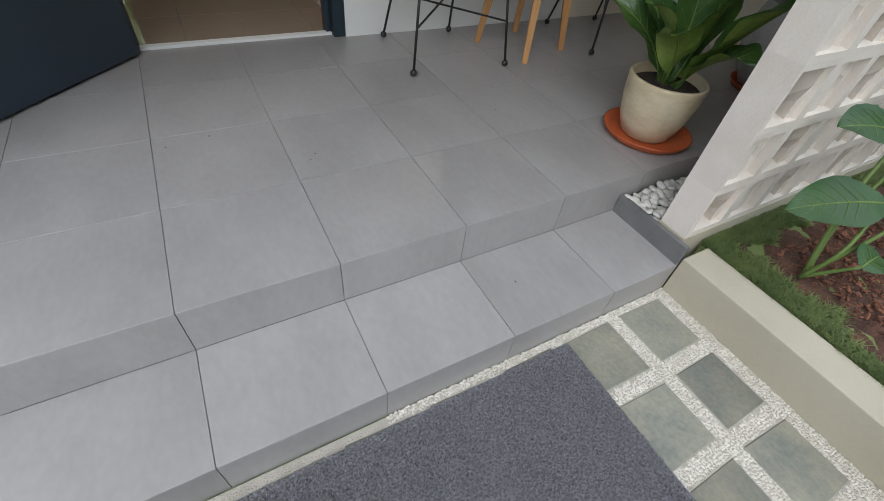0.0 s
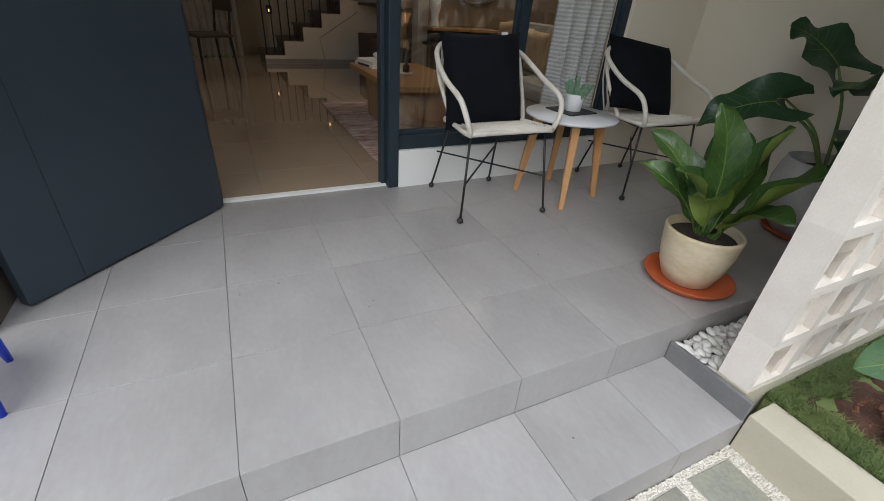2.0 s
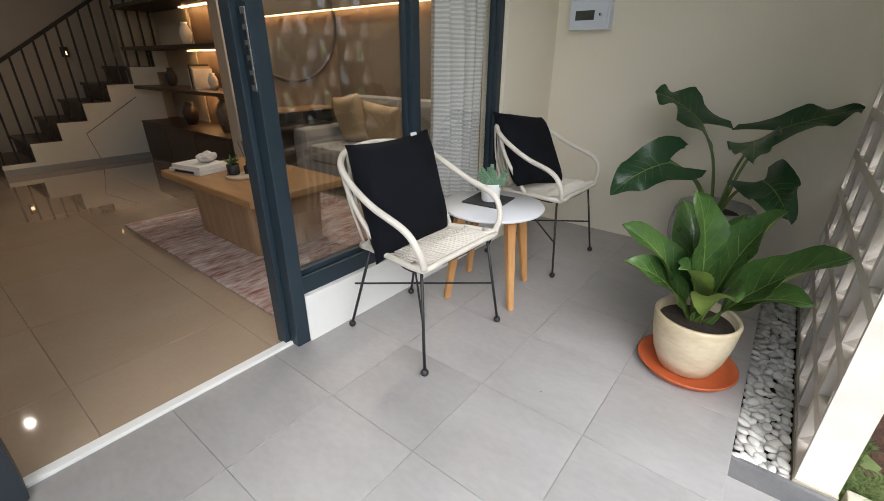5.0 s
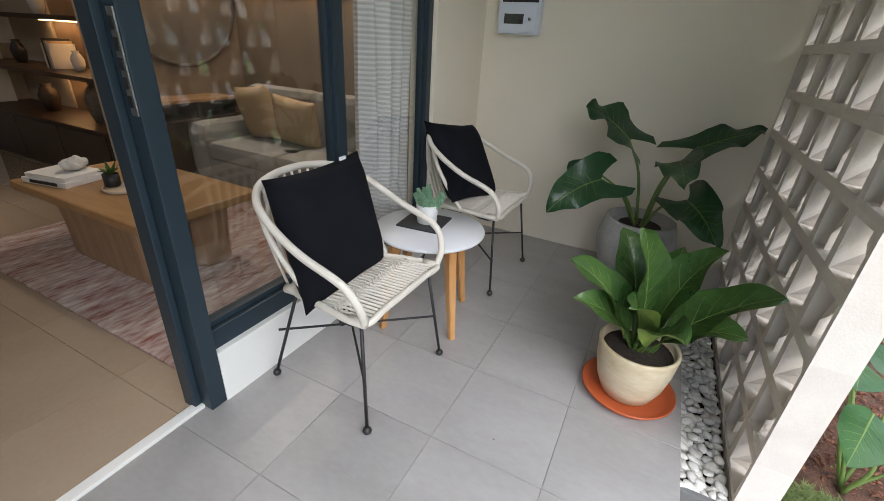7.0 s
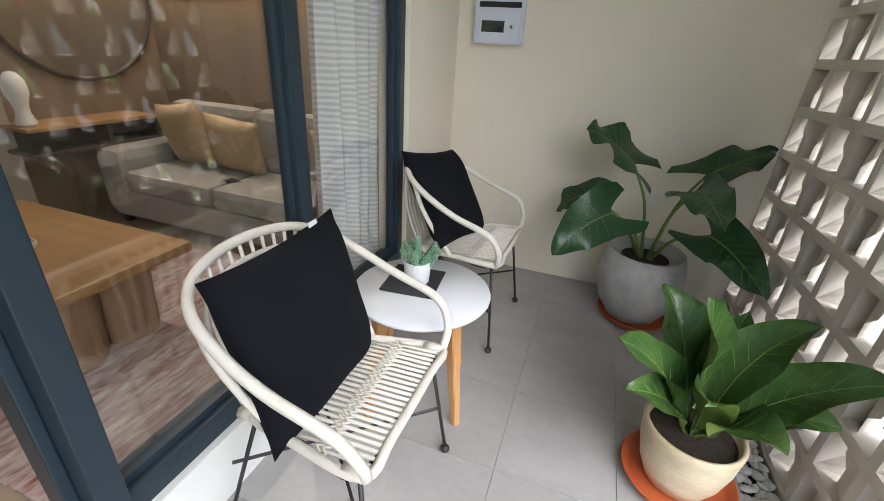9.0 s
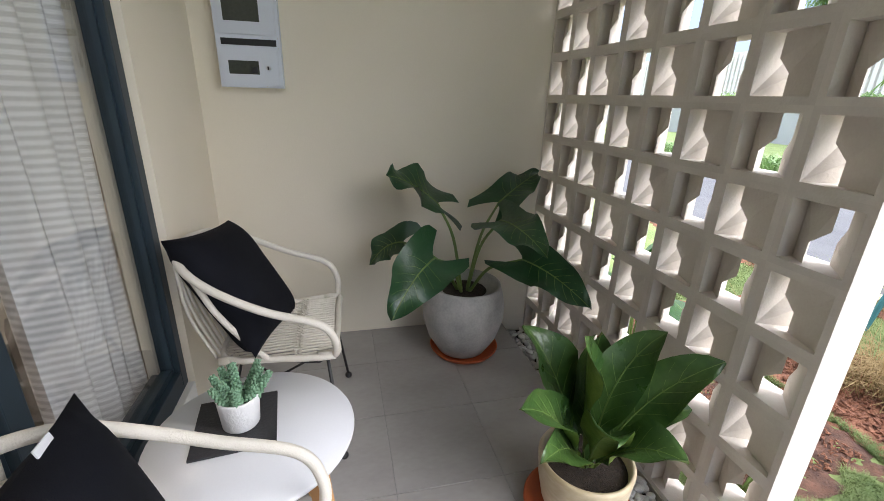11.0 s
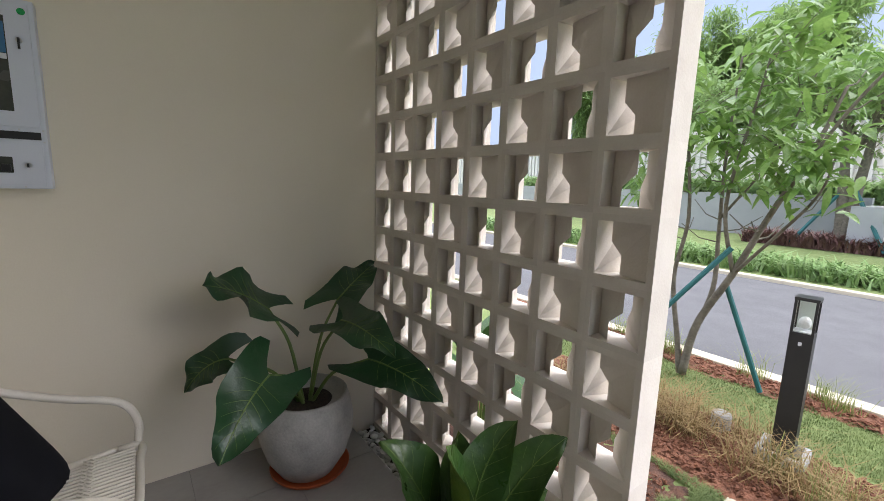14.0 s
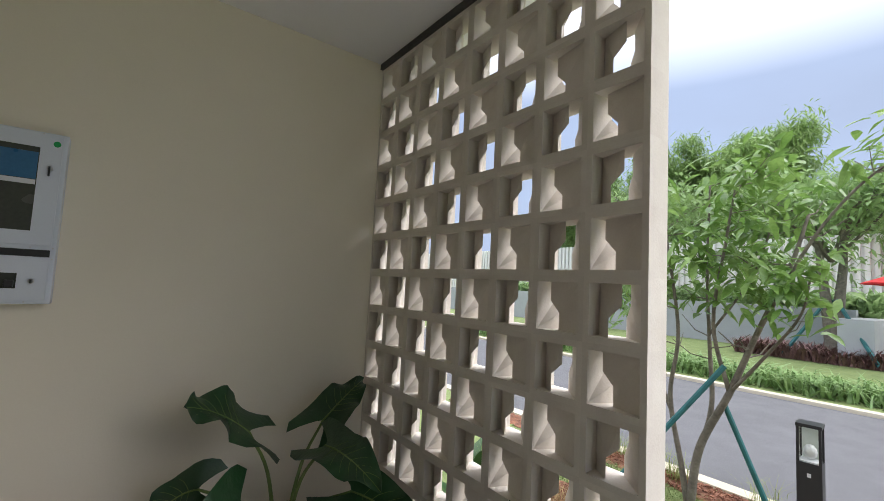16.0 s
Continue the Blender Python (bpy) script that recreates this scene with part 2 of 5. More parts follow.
PAPER = mat("white book paper", (0.70, 0.69, 0.66), (0.76, 0.75, 0.72), 12, 0.7)


# ---- mesh helpers ----
def thing(name, label, category, at=(0, 0, 0), rz=0, group="", kind=""):
    ob = new(name)
    ob.empty_display_size = 0.05
    ob.matrix_basis = pose(*at, 0, 0, rz)
    return tagged(ob, label, category, group, kind)


def link(name, mesh, parent=None, label=""):
    ob = new(name, mesh)
    if parent:
        ob.parent = parent
    return tagged(ob, label)


def part(name, bm, material, parent=None, label="", smooth=False):
    mesh = bpy.data.meshes.new(name)
    bm.normal_update()
    bm.to_mesh(mesh)
    bm.free()
    mesh.materials.append(material)
    if smooth:
        mesh.shade_smooth()
    return link(name, mesh, parent, label)


def raw(name, verts, faces, material, parent=None, label="", smooth=False):
    mesh = bpy.data.meshes.new(name)
    mesh.from_pydata(verts, [], faces)
    mesh.materials.append(material)
    if smooth:
        mesh.shade_smooth()
    return link(name, mesh, parent, label)


def box(x0, x1, y0, y1, z0, z1, bevel=0.0, bm=None):
    """A block between two corners, with softened edges."""
    out = bm or bmesh.new()
    got = bmesh.ops.create_cube(out, size=1, matrix=Matrix.LocRotScale(((x0 + x1) / 2, (y0 + y1) / 2, (z0 + z1) / 2), None, (x1 - x0, y1 - y0, z1 - z0)))
    if bevel:
        edges = list({e for v in got["verts"] for e in v.link_edges})
        bmesh.ops.bevel(out, geom=edges, offset=bevel, segments=2, affect="EDGES", profile=0.6)
    return out


def smooth_line(pts, n=6, closed=False):
    """A Catmull-Rom curve through the points."""
    p = [Vector(q) for q in pts]
    out = []
    m = len(p)
    for i in range(m if closed else m - 1):
        a = p[(i - 1) % m] if closed or i else p[0] * 2 - p[1]
        b, c = p[i], p[(i + 1) % m]
        d = p[(i + 2) % m] if closed or i < m - 2 else c * 2 - b
        for k in range(n):
            t = k / n
            out.append(0.5 * (2 * b + (c - a) * t + (2 * a - 5 * b + 4 * c - d) * t * t + (3 * b - a - 3 * c + d) * t ** 3))
    if not closed:
        out.append(p[-1])
    return out


def tube(pts, r, seg=8, closed=False, bm=None, r2=None):
    """A round bar along the points; r2 is the radius at its end."""
    out = bm or bmesh.new()
    pts = [Vector(q) for q in pts]
    n = len(pts)
    rings, up = [], None
    for i, p in enumerate(pts):
        a = pts[i - 1] if i or closed else p
        b = pts[(i + 1) % n] if i < n - 1 or closed else p
        d = (b - a).normalized()
        if up is None:
            up = d.orthogonal().normalized()
        up = (up - d * up.dot(d)).normalized()
        side = d.cross(up)
        rad = r if r2 is None else r + (r2 - r) * i / (n - 1)
        rings.append([out.verts.new(p + rad * (math.cos(k * math.tau / seg) * up + math.sin(k * math.tau / seg) * side)) for k in range(seg)])
    for i in range(n if closed else n - 1):
        q, s = rings[i], rings[(i + 1) % n]
        for k in range(seg):
            out.faces.new((q[k], q[(k + 1) % seg], s[(k + 1) % seg], s[k]))
    if not closed:
        out.faces.new(rings[0][::-1])
        out.faces.new(rings[-1])
    return out


def lathe(profile, seg=40, bm=None, at=(0, 0)):
    """A turned body from (radius, height) pairs, from its bottom to its rim and back inside."""
    out = bm or bmesh.new()
    rings = []
    for r, z in profile:
        if r < 1e-4:
            rings.append([out.verts.new((at[0], at[1], z))])
        else:
            rings.append([out.verts.new((at[0] + r * math.cos(k * math.tau / seg), at[1] + r * math.sin(k * math.tau / seg), z)) for k in range(seg)])
    for q, s in zip(rings, rings[1:]):
        for k in range(seg):
            a, b = q[k % len(q)], q[(k + 1) % len(q)]
            c, d = s[(k + 1) % len(s)], s[k % len(s)]
            f = [v for j, v in enumerate((a, b, c, d)) if v not in (a, b, c, d)[:j]]
            if len(f) > 2:
                out.faces.new(f)
    return out


def ball(c, r, bm=None, sub=2, scale=(1, 1, 1)):
    out = bm or bmesh.new()
    bmesh.ops.create_icosphere(out, subdivisions=sub, radius=r, matrix=Matrix.LocRotScale(c, None, scale))
    return out


def structure(name, bm, material, label):
    return tagged(part(name, bm, material), label, kind="structure")


# ---- setting: walls, roof, ground ----
EAST, NORTH, SOUTH = 2.345, 1.14, -0.40
structure("wall_east", box(EAST, 2.55, -0.70, 1.14, -0.3, 2.95), WALL, "cream painted plaster porch wall")
structure("wall_north_east", box(1.690, 2.70, NORTH, 1.30, -0.3, 2.95), WALL, "cream painted plaster wall beside the window")
structure("wall_plinth", box(0.158, 1.690, 1.141, 1.30, -0.02, 0.222, 0.004), PLINTH, "low white plastered plinth below the window")
structure("wall_lintel", box(-0.86, 1.690, 1.142, 1.30, 2.36, 2.95), WALL, "cream plaster above the door and window")
structure("wall_north_west", box(-4.0, -0.86, NORTH, 1.30, -0.3, 2.95), WALL, "cream painted plaster wall beside the door")
structure("ceiling", box(-1.70, 2.55, -0.86, 1.14, 2.757, 2.95), CEIL, "white painted porch ceiling")
structure("trim", box(0.70, EAST, -0.70, -0.560, 2.725, 2.756), BEAM, "dark grey steel trim above the block screen")
structure("wall_west", box(-4.2, -4.0, 1.30, 7.4, -0.3, 3.0), WALL_IN, "beige painted wall")
structure("wall_interior_east", box(2.56, 2.70, 1.30, 7.4, -0.3, 3.0), PANEL, "brown veneered wall behind the sofa")
nw = bmesh.new()
for a in ((-4.0, -1.35, 0, 3.0), (-0.45, 2.56, 0, 3.0), (-1.35, -0.45, 2.3, 3.0)):
    box(a[0], a[1], 7.2, 7.4, a[2], a[3], bm=nw)
structure("wall_interior_north", nw, WALL_IN, "beige painted rear wall with a window opening")
structure("ceiling_interior", box(-4.0, 2.56, 1.30, 7.2, 2.85, 3.0), CEIL, "white interior ceiling")
structure("ground", box(-300, 300, -300, 300, -0.6, -0.30), LAWN, "earth and grass ground")

# ---- window, door frame and door ----
win = tagged(thing("window_1", "fixed window in a dark blue-grey aluminium frame", "window", (0, 1.165, 0)), kind="structure")
for nm, b in (("frame_post", (0.096, 0.158, -0.02, 0.10, 0.0, 2.36)), ("door_stop", (0.070, 0.0955, 0.035, 0.099, 0.0, 2.30)), ("frame_post", (0.885, 0.945, 0.0, 0.055, 0.222, 2.30)),
              ("frame_post", (1.640, 1.690, 0.0, 0.07, 0.222, 2.36)), ("frame_rail", (0.158, 0.885, 0.0, 0.10, 0.222, 0.302)), ("frame_rail", (0.945, 1.640, 0.0, 0.10, 0.222, 0.302)),
              ("frame_rail", (0.158, 1.640, 0.0, 0.10, 2.30, 2.36)), ("frame_rail", (-0.80, 0.096, -0.02, 0.10, 2.30, 2.36)), ("frame_post", (-0.86, -0.79, -0.015, 0.10, 0.0, 2.36))):
    part(nm, box(*b, 0.004), FRAME, win)
# inner beads that step back to the panes
for x0, x1 in ((0.158, 0.885), (0.945, 1.640)):
    for b in ((x0, x0 + 0.014, 0.022, 0.06, 0.302, 2.30), (x1 - 0.014, x1, 0.022, 0.06, 0.302, 2.30), (x0 + 0.014, x1 - 0.014, 0.022, 0.06, 0.302, 0.325)):
        part("glazing_bead", box(*b, 0.002), FRAME, win)
    p = part("pane", box(x0 + 0.014, x1 - 0.014, 0.040, 0.046, 0.325, 2.30), GLASS, win, "clear glass pane")
    p.visible_shadow = False
lock = part("strike_plate", box(0.092, 0.0965, -0.015, 0.012, 1.04, 1.29, 0.001), STEEL, win, "long bright steel lock strike plate")
for z in (1.06, 1.105, 1.15, 1.195, 1.24):
    part("bolt_hole", box(0.089, 0.0925, -0.010, 0.007, z, z + 0.03, 0.001), BLACK, lock)
structure("threshold", box(-0.79, 0.096, 1.185, 1.225, -0.01, 0.012, 0.003), PLINTH, "white threshold strip at the front door")

ang = math.degrees(math.atan2(0.476 - 1.125, -1.395 + 0.79))
door = tagged(thing("door_1", "wide dark slate front door standing open over the porch", "door", (-0.79, 1.125, 0.0), ang), kind="structure")
leaf = bmesh.new()
for x0, x1 in ((0.0, 0.695), (0.697, 0.885)):
    box(x0, x1, -0.045, 0.0, 0.012, 2.30, 0.0012, leaf)
part("leaf_panel", leaf, LEAF_DOOR, door)
part("leaf_core", box(0.002, 0.883, -0.043, -0.002, 0.014, 2.298), BLACK, door)
part("pull_handle", box(0.80, 0.825, 0.03, 0.05, 0.75, 1.75, 0.006), STEEL, door, "tall steel pull handle")
for z in (0.85, 1.65):
    part("handle_bracket", tube([(0.812, 0.0, z), (0.812, 0.035, z)], 0.008), STEEL, door)

# ---- block screen ----
screen = tagged(thing("wall_screen", "painted concrete breeze-block screen with stepped slots", "wall", (0.729, 0, -0.076)), kind="structure")


def block_mesh(name, flip, plate, plate_back, cheek_back, jamb, edge):
    """One block: a square frame and two solids, with a stepped slot running slantwise between them."""
    bm = bmesh.new()
    w, h, f, d0, d1 = 0.2020, 0.2, 0.020, -0.681, -0.577
    for b in ((0, f, 0, h), (w - f, w, 0, h), (f, w - f, 0, f), (f, w - f, h - f, h)):
        box(b[0], b[1], d0, d1, b[2], b[3], bm=bm)
    c, e = w - 2 * f, h - 2 * f
    low, high = 0.36, 0.60

    def loft(side, front, back, fz, bz, jamb, edge, y0):
        pf = [(side, 0.0)] + list(zip(front, fz)) + [(side, 1.0)]
        pb = [(side, 0.0)] + list(zip(back, bz)) + [(side, 1.0)]
        p = [bm.verts.new((f + c * x, d1 - (jamb if x == side else edge), f + e * z)) for x, z in pf]
        q = [bm.verts.new((f + c * x, y0, f + e * z)) for x, z in pb]
        for i in range(6):
            j = (i + 1) % 6
            bm.faces.new((p[i], p[j], q[j]))
            bm.faces.new((p[i], q[j], q[i]))
        bm.faces.new(p)
        bm.faces.new(q[::-1])
    zs = (0.0, low, high, 1.0)
    (lo, hi), (pl, ph) = plate, plate_back
    loft(0.0, (lo, lo, hi, hi), (pl, pl, ph, ph), zs, zs, jamb, edge, d0 + 0.026)
    lb, hb = cheek_back
    loft(1.0, (0.995, 0.995, 0.995, 0.995), (lb, lb, hb, hb), (0.0, 0.02, 0.98, 1.0), zs, 0.004, 0.004, d0 + 0.016)
    if flip:
        for v in bm.verts:
            v.co.x = w - v.co.x
    bmesh.ops.recalc_face_normals(bm, faces=bm.faces)
    mesh = bpy.data.meshes.new(name)
    bm.to_mesh(mesh)
    bm.free()
    mesh.materials.append(BLOCK)
    return mesh


BLOCKS = [block_mesh("block_a", False, (0.64, 0.86), (0.03, 0.08), (0.76, 0.96), 0.014, 0.044), block_mesh("block_b", True, (0.33, 0.59), (0.04, 0.10), (0.44, 0.52), 0.056, 0.020)]

# ---- window side things: chairs, table ----
CHAIR_GROUP = "porch armchairs"


def armchair(at, label):
    """A low armchair: cord-wrapped loop rail, slatted seat and back, thin steel legs with ball feet."""
    ch = thing("armchair", label, "chair", at, group=CHAIR_GROUP)
    # seat and rail
    seat = [(-0.236, -0.185, 0.455), (-0.12, -0.197, 0.456), (0.12, -0.2, 0.456), (0.236, -0.19, 0.455), (0.216, 0.0, 0.446), (0.168, 0.175, 0.434), (0.0, 0.2, 0.432), (-0.168, 0.175, 0.434), (-0.216, 0.0, 0.446)]
    part("seat_frame", tube(smooth_line(seat, 5, True), 0.0125, 10, True), CREAM, ch, smooth=True)
    half = [(-0.238, -0.195, 0.458), (-0.266, -0.198, 0.53), (-0.282, -0.15, 0.605), (-0.284, 0.0, 0.66), (-0.274, 0.115, 0.715), (-0.246, 0.205, 0.765), (-0.18, 0.268, 0.797), (-0.09, 0.298, 0.811)]
    loop = half + [(0, 0.306, 0.815)] + [(-x, y, z) for x, y, z in half[::-1]]
    part("arm_rail", tube(smooth_line(loop, 6), 0.0132, 12), CREAM, ch, smooth=True)
    low = [(-0.212, 0.03, 0.443), (-0.236, 0.10, 0.55), (-0.248, 0.165, 0.66), (-0.243, 0.205, 0.755)]
    for s in (-1, 1):
        part("back_upright", tube(smooth_line([(s * -x, y, z) for x, y, z in low], 5), 0.0105, 8), CREAM, ch, smooth=True)
    # back spindles from the seat's rear bar up to the rail
    for i in range(11):
        a = -0.175 + 0.035 * i
        top = (a * 1.08, 0.304 - 0.95 * a * a, 0.812 - 0.45 * a * a)
        part("spindle", tube(smooth_line([(a * 0.9, 0.21, 0.433), (a, 0.268, 0.62), top], 3), 0.0055, 6), CREAM, ch, smooth=True)
    part("back_rail", tube(smooth_line([(-0.25, 0.17, 0.67), (-0.15, 0.255, 0.75), (0, 0.288, 0.765), (0.15, 0.255, 0.75), (0.25, 0.17, 0.67)], 5), 0.008, 8), CREAM, ch, smooth=True)
    # seat slats run front to back and are laced together across the middle
    for i in range(23):
        x = -0.209 + 0.019 * i
        back = 0.19 - 0.6 * max(0.0, abs(x) - 0.13)
        if abs(x) > 0.168:
            back = 0.17 - (abs(x) - 0.168) * 3.6
        part("seat_slat", tube([(x, -0.188, 0.4585), (x, (back - 0.188) / 2, 0.4500), (x, back, 0.4375)], 0.0048, 7), CREAM, ch, smooth=True)
    for y in (-0.075, -0.058):
        pts = [(-0.219 + 0.0095 * k, y + 0.007 * (1 if k % 2 else -1), 0.4585 + (0.0025 if k % 2 else -0.001)) for k in range(47)]
        part("seat_lacing", tube(pts, 0.0036, 5), CREAM, ch)
    for x, y, z in ((-0.232, -0.165, 0.455), (0.232, -0.17, 0.455), (-0.175, 0.17, 0.432), (0.175, 0.17, 0.432)):
        part("cord_wrap", tube([(x - 0.0, y - 0.03, z), (x, y + 0.03, z - 0.003)], 0.0175, 12), CREAM, ch, "tightly wound cord binding", smooth=True)
    # legs
    for s, f in ((-1, (-0.253, -0.204)), (1, (0.253, -0.225)), (-1, (-0.2, 0.283)), (1, (0.2, 0.277))):
        front = f[1] < 0
        top = (s * (0.218 if front else 0.155), -0.165 if front else 0.16, 0.440)
        lg = part("leg", tube([top, (f[0], f[1], 0.02)], 0.0062, 8), BLACK, ch, smooth=True)
        part("ball_foot", ball((f[0], f[1], 0.0165), 0.0165), BLACK, lg, smooth=True)
    for s in (-1, 1):
        part("brace", tube([(s * 0.241, -0.192, 0.205), (s * -0.193, 0.25, 0.235)], 0.005, 6), BLACK, ch)
    part("under_rail", tube(smooth_line([(-0.215, -0.172, 0.438), (0.215, -0.178, 0.438), (0.195, 0.0, 0.430), (0.15, 0.155, 0.419), (-0.15, 0.155, 0.419), (-0.195, 0.0, 0.430)], 4, True), 0.005, 6, True), BLACK, ch)
    return ch


chair = armchair((0.549, 0.805, 0), "cream cord-wrapped armchair with black steel legs by the window")
copy_thing(chair, pose(1.654, 0.775, 0, 0, 0, -1))


def pillow(at, rot, label, size=0.44, tag_at=(0.17, -0.2)):
    """A square scatter pillow with pinched corners and a small sewn label."""
    bm = bmesh.new()
    n = 16
    rows = {}
    for side in (1, -1):
        for i in range(n + 1):
            for j in range(n + 1):
                u, v = 2 * i / n - 1, 2 * j / n - 1
                edge = abs(u) == 1 or abs(v) == 1
                if edge and side < 0:
                    continue
                pinch = 1 - 0.07 * (1 - u * u) * abs(v) ** 3 - 0.0
                pin2 = 1 - 0.07 * (1 - v * v) * abs(u) ** 3
                h = 0.078 * ((1 - u ** 4) * (1 - v ** 4)) ** 0.6 + 0.006 * noise.noise((u * 2, v * 2, side + at[0]))
                rows[side, i, j] = bm.verts.new((u * size / 2 * pin2, side * (0 if edge else h), v * size / 2 * pinch))
    for side in (1, -1):
        for i in range(n):
            for j in range(n):
                q = [rows.get((side, a, b)) or rows[1, a, b] for a, b in ((i, j), (i + 1, j), (i + 1, j + 1), (i, j + 1))]
                bm.faces.new(q if side < 0 else q[::-1])
    ob = part("pillow", bm, FABRIC, smooth=True)
    ob.matrix_basis = pose(*at, *rot)
    t = part("sewn_label", box(tag_at[0] - 0.018, tag_at[0] + 0.018, -0.009, -0.006, tag_at[1] - 0.006, tag_at[1] + 0.010, 0.001), WHITE, ob, "small white sewn label")
    return tagged(ob, label, "pillow", "black scatter pillows")


pillow((0.522, 0.90, 0.640), (-15, -1, 0), "black cotton scatter pillow leaning in an armchair", 0.462, (0.13, 0.218))
pillow((1.654, 0.915, 0.655), (-34, 8, -11), "black cotton scatter pillow tilted in the corner armchair", 0.465, (-0.13, -0.20))

table = thing("side_table", "round white side table on splayed oak legs", "table", (1.055, 0.79, 0), 0)
part("tabletop", lathe([(0, 0.462), (0.235, 0.462), (0.252, 0.468), (0.256, 0.476), (0.252, 0.483), (0, 0.484)], 64), WHITE, table, smooth=True)
for fx, fy in ((-0.12, -0.205), (0.205, -0.108), (-0.218, 0.118), (0.105, 0.206)):
    u = Vector((fx, fy, 0)).normalized()
    sd = Vector((-u.y, u.x, 0))
    bm = bmesh.new()
    a, b = Vector((fx, fy, 0.0)), Vector((fx * 0.72, fy * 0.72, 0.462))
    q = [[bm.verts.new(c + sd * s * w + u * o * t) for s, o in ((-1, -1), (1, -1), (1, 1), (-1, 1))] for c, w, t in ((a, 0.0135, 0.0135), (b, 0.021, 0.026))]
    bm.faces.new(q[0][::-1])
    bm.faces.new(q[1])
    for k in range(4):
        bm.faces.new((q[0][k], q[0][(k + 1) % 4], q[1][(k + 1) % 4], q[1][k]))
    bmesh.ops.bevel(bm, geom=list(bm.edges), offset=0.003, segments=2, affect="EDGES")
    part("leg", bm, OAK, table)
for r in (45, -45):
    br = part("cross_rail", box(-0.17, 0.17, -0.012, 0.012, 0.435, 0.461, 0.003), OAK, table)
    br.matrix_basis = pose(0, 0, 0, 0, 0, r + 15)

tray = tagged(part("slate_tray", box(-0.105, 0.105, -0.10, 0.10, 0.0, 0.007, 0.0015), SLATE), "square black slate tray on the side table", "tray")
tray.matrix_basis = pose(1.088, 0.838, 0.4842, 0, 0, 6)
plantpot = thing("potted_succulent", "grey-green succulent in a dimpled white ceramic pot", "plant", (1.085, 0.825, 0.4915))
part("pot", lathe([(0, 0), (0.043, 0), (0.046, 0.004), (0.052, 0.085), (0.0535, 0.09), (0.049, 0.09), (0.047, 0.075), (0, 0.075)], 40), CERAMIC, plantpot, smooth=True)
part("soil", lathe([(0, 0.076), (0.0465, 0.076), (0.046, 0.079), (0, 0.082)], 24), SOIL, plantpot)
rs = random.Random(5)
for k in range(11):
    a = k * 2.4
    lean = 0.0 if k == 0 else 0.35 + 0.35 * (k % 3) / 2
    L = 0.105 if k == 0 else rs.uniform(0.055, 0.09)
    base = Vector((math.cos(a), math.sin(a), 0)) * (0 if k == 0 else 0.02 + 0.008 * (k % 3)) + Vector((0, 0, 0.074))
    d = Vector((math.cos(a) * lean, math.sin(a) * lean, 1)).normalized()
    up = d.orthogonal().normalized()
    sd = d.cross(up)
    bm = bmesh.new()
    tube([base + d * L * t for t in (0, 0.25, 0.5, 0.75, 1)], 0.010, 8, bm=bm, r2=0.004)
    lev = int(L / 0.0075)
    for i in range(lev):
        for j in range(5):
            th = j * math.tau / 5 + (i % 2) * math.pi / 5
            o = up * math.cos(th) + sd * math.sin(th)
            r = 0.0125 * (1 - 0.55 * i / lev)
            ball(base + d * (0.008 + L * i / lev) + o * r, 0.0052 * (1.15 - 0.5 * i / lev), bm, 1, (1, 1, 1.2))
    part("stem", bm, CACTUS, plantpot, smooth=True)

# ---- meter box ----
mb = thing("meter_box", "pale grey steel electricity meter box with two glazed doors", "meter box", (2.345, 0.896, 1.33))
part("body", box(-0.066, 0.0, -0.131, 0.131, 0, 0.635, 0.003), BOXPAINT, mb)


def mdoor(z0, z1, wy0, wy1, wz0, wz1, inside, label):
    bm = bmesh.new()
    for b in ((-0.117, 0.117, z0, wz0), (-0.117, 0.117, wz1, z1), (-0.117, wy0, wz0, wz1), (wy1, 0.117, wz0, wz1)):
        box(-0.0745, -0.0665, b[0], b[1], b[2], b[3], bm=bm)
    d = part("door", bm, BOXPAINT, mb, label)
    part("pane", box(-0.0705, -0.0685, wy0, wy1, wz0, wz1), inside, d, "dark glazed opening")
    return d


d1 = mdoor(0.215, 0.62, -0.055, 0.09, 0.265, 0.575, DARKGLASS, "upper door with a tall meter window")
d2 = mdoor(0.012, 0.155, -0.035, 0.09, 0.055, 0.11, DARKGLASS, "lower door with a small breaker window")
METERBLUE = mat("blue meter casing", (0.03, 0.12, 0.24), (0.05, 0.17, 0.32), 8, 0.3)
part("meter", box(-0.0725, -0.071, -0.052, 0.088, 0.455, 0.555, 0.0005), METERBLUE, d1, "blue electricity meter behind the pane")
part("meter", box(-0.0728, -0.0712, -0.052, 0.088, 0.435, 0.453, 0.0005), WHITE, d1, "white meter base")
part("slot", box(-0.0690, -0.0662, -0.115, 0.11, 0.172, 0.198), BLACK, mb, "dark gap between the doors")
for z, y, dd in ((0.50, -0.088, d1), (0.083, -0.075, d2)):
    kb = part("lock_knob", tube([(-0.0745, y, z), (-0.086, y, z)], 0.009, 14), STEEL, dd, "round steel lock")
    part("key", box(-0.096, -0.086, y - 0.003, y + 0.003, z - 0.03 if dd is d1 else z - 0.008, z + 0.006, 0.001), BLACK, kb)
part("breaker_lever", box(-0.085, -0.072, -0.03, -0.005, 0.06, 0.085, 0.003), BLACK, d2)
part("sticker", tube([(-0.0746, -0.10, 0.595), (-0.0752, -0.10, 0.595)], 0.011, 20), mat("green sticker", (0.0, 0.28, 0.06), (0.0, 0.33, 0.08)), d1, "round green sticker")
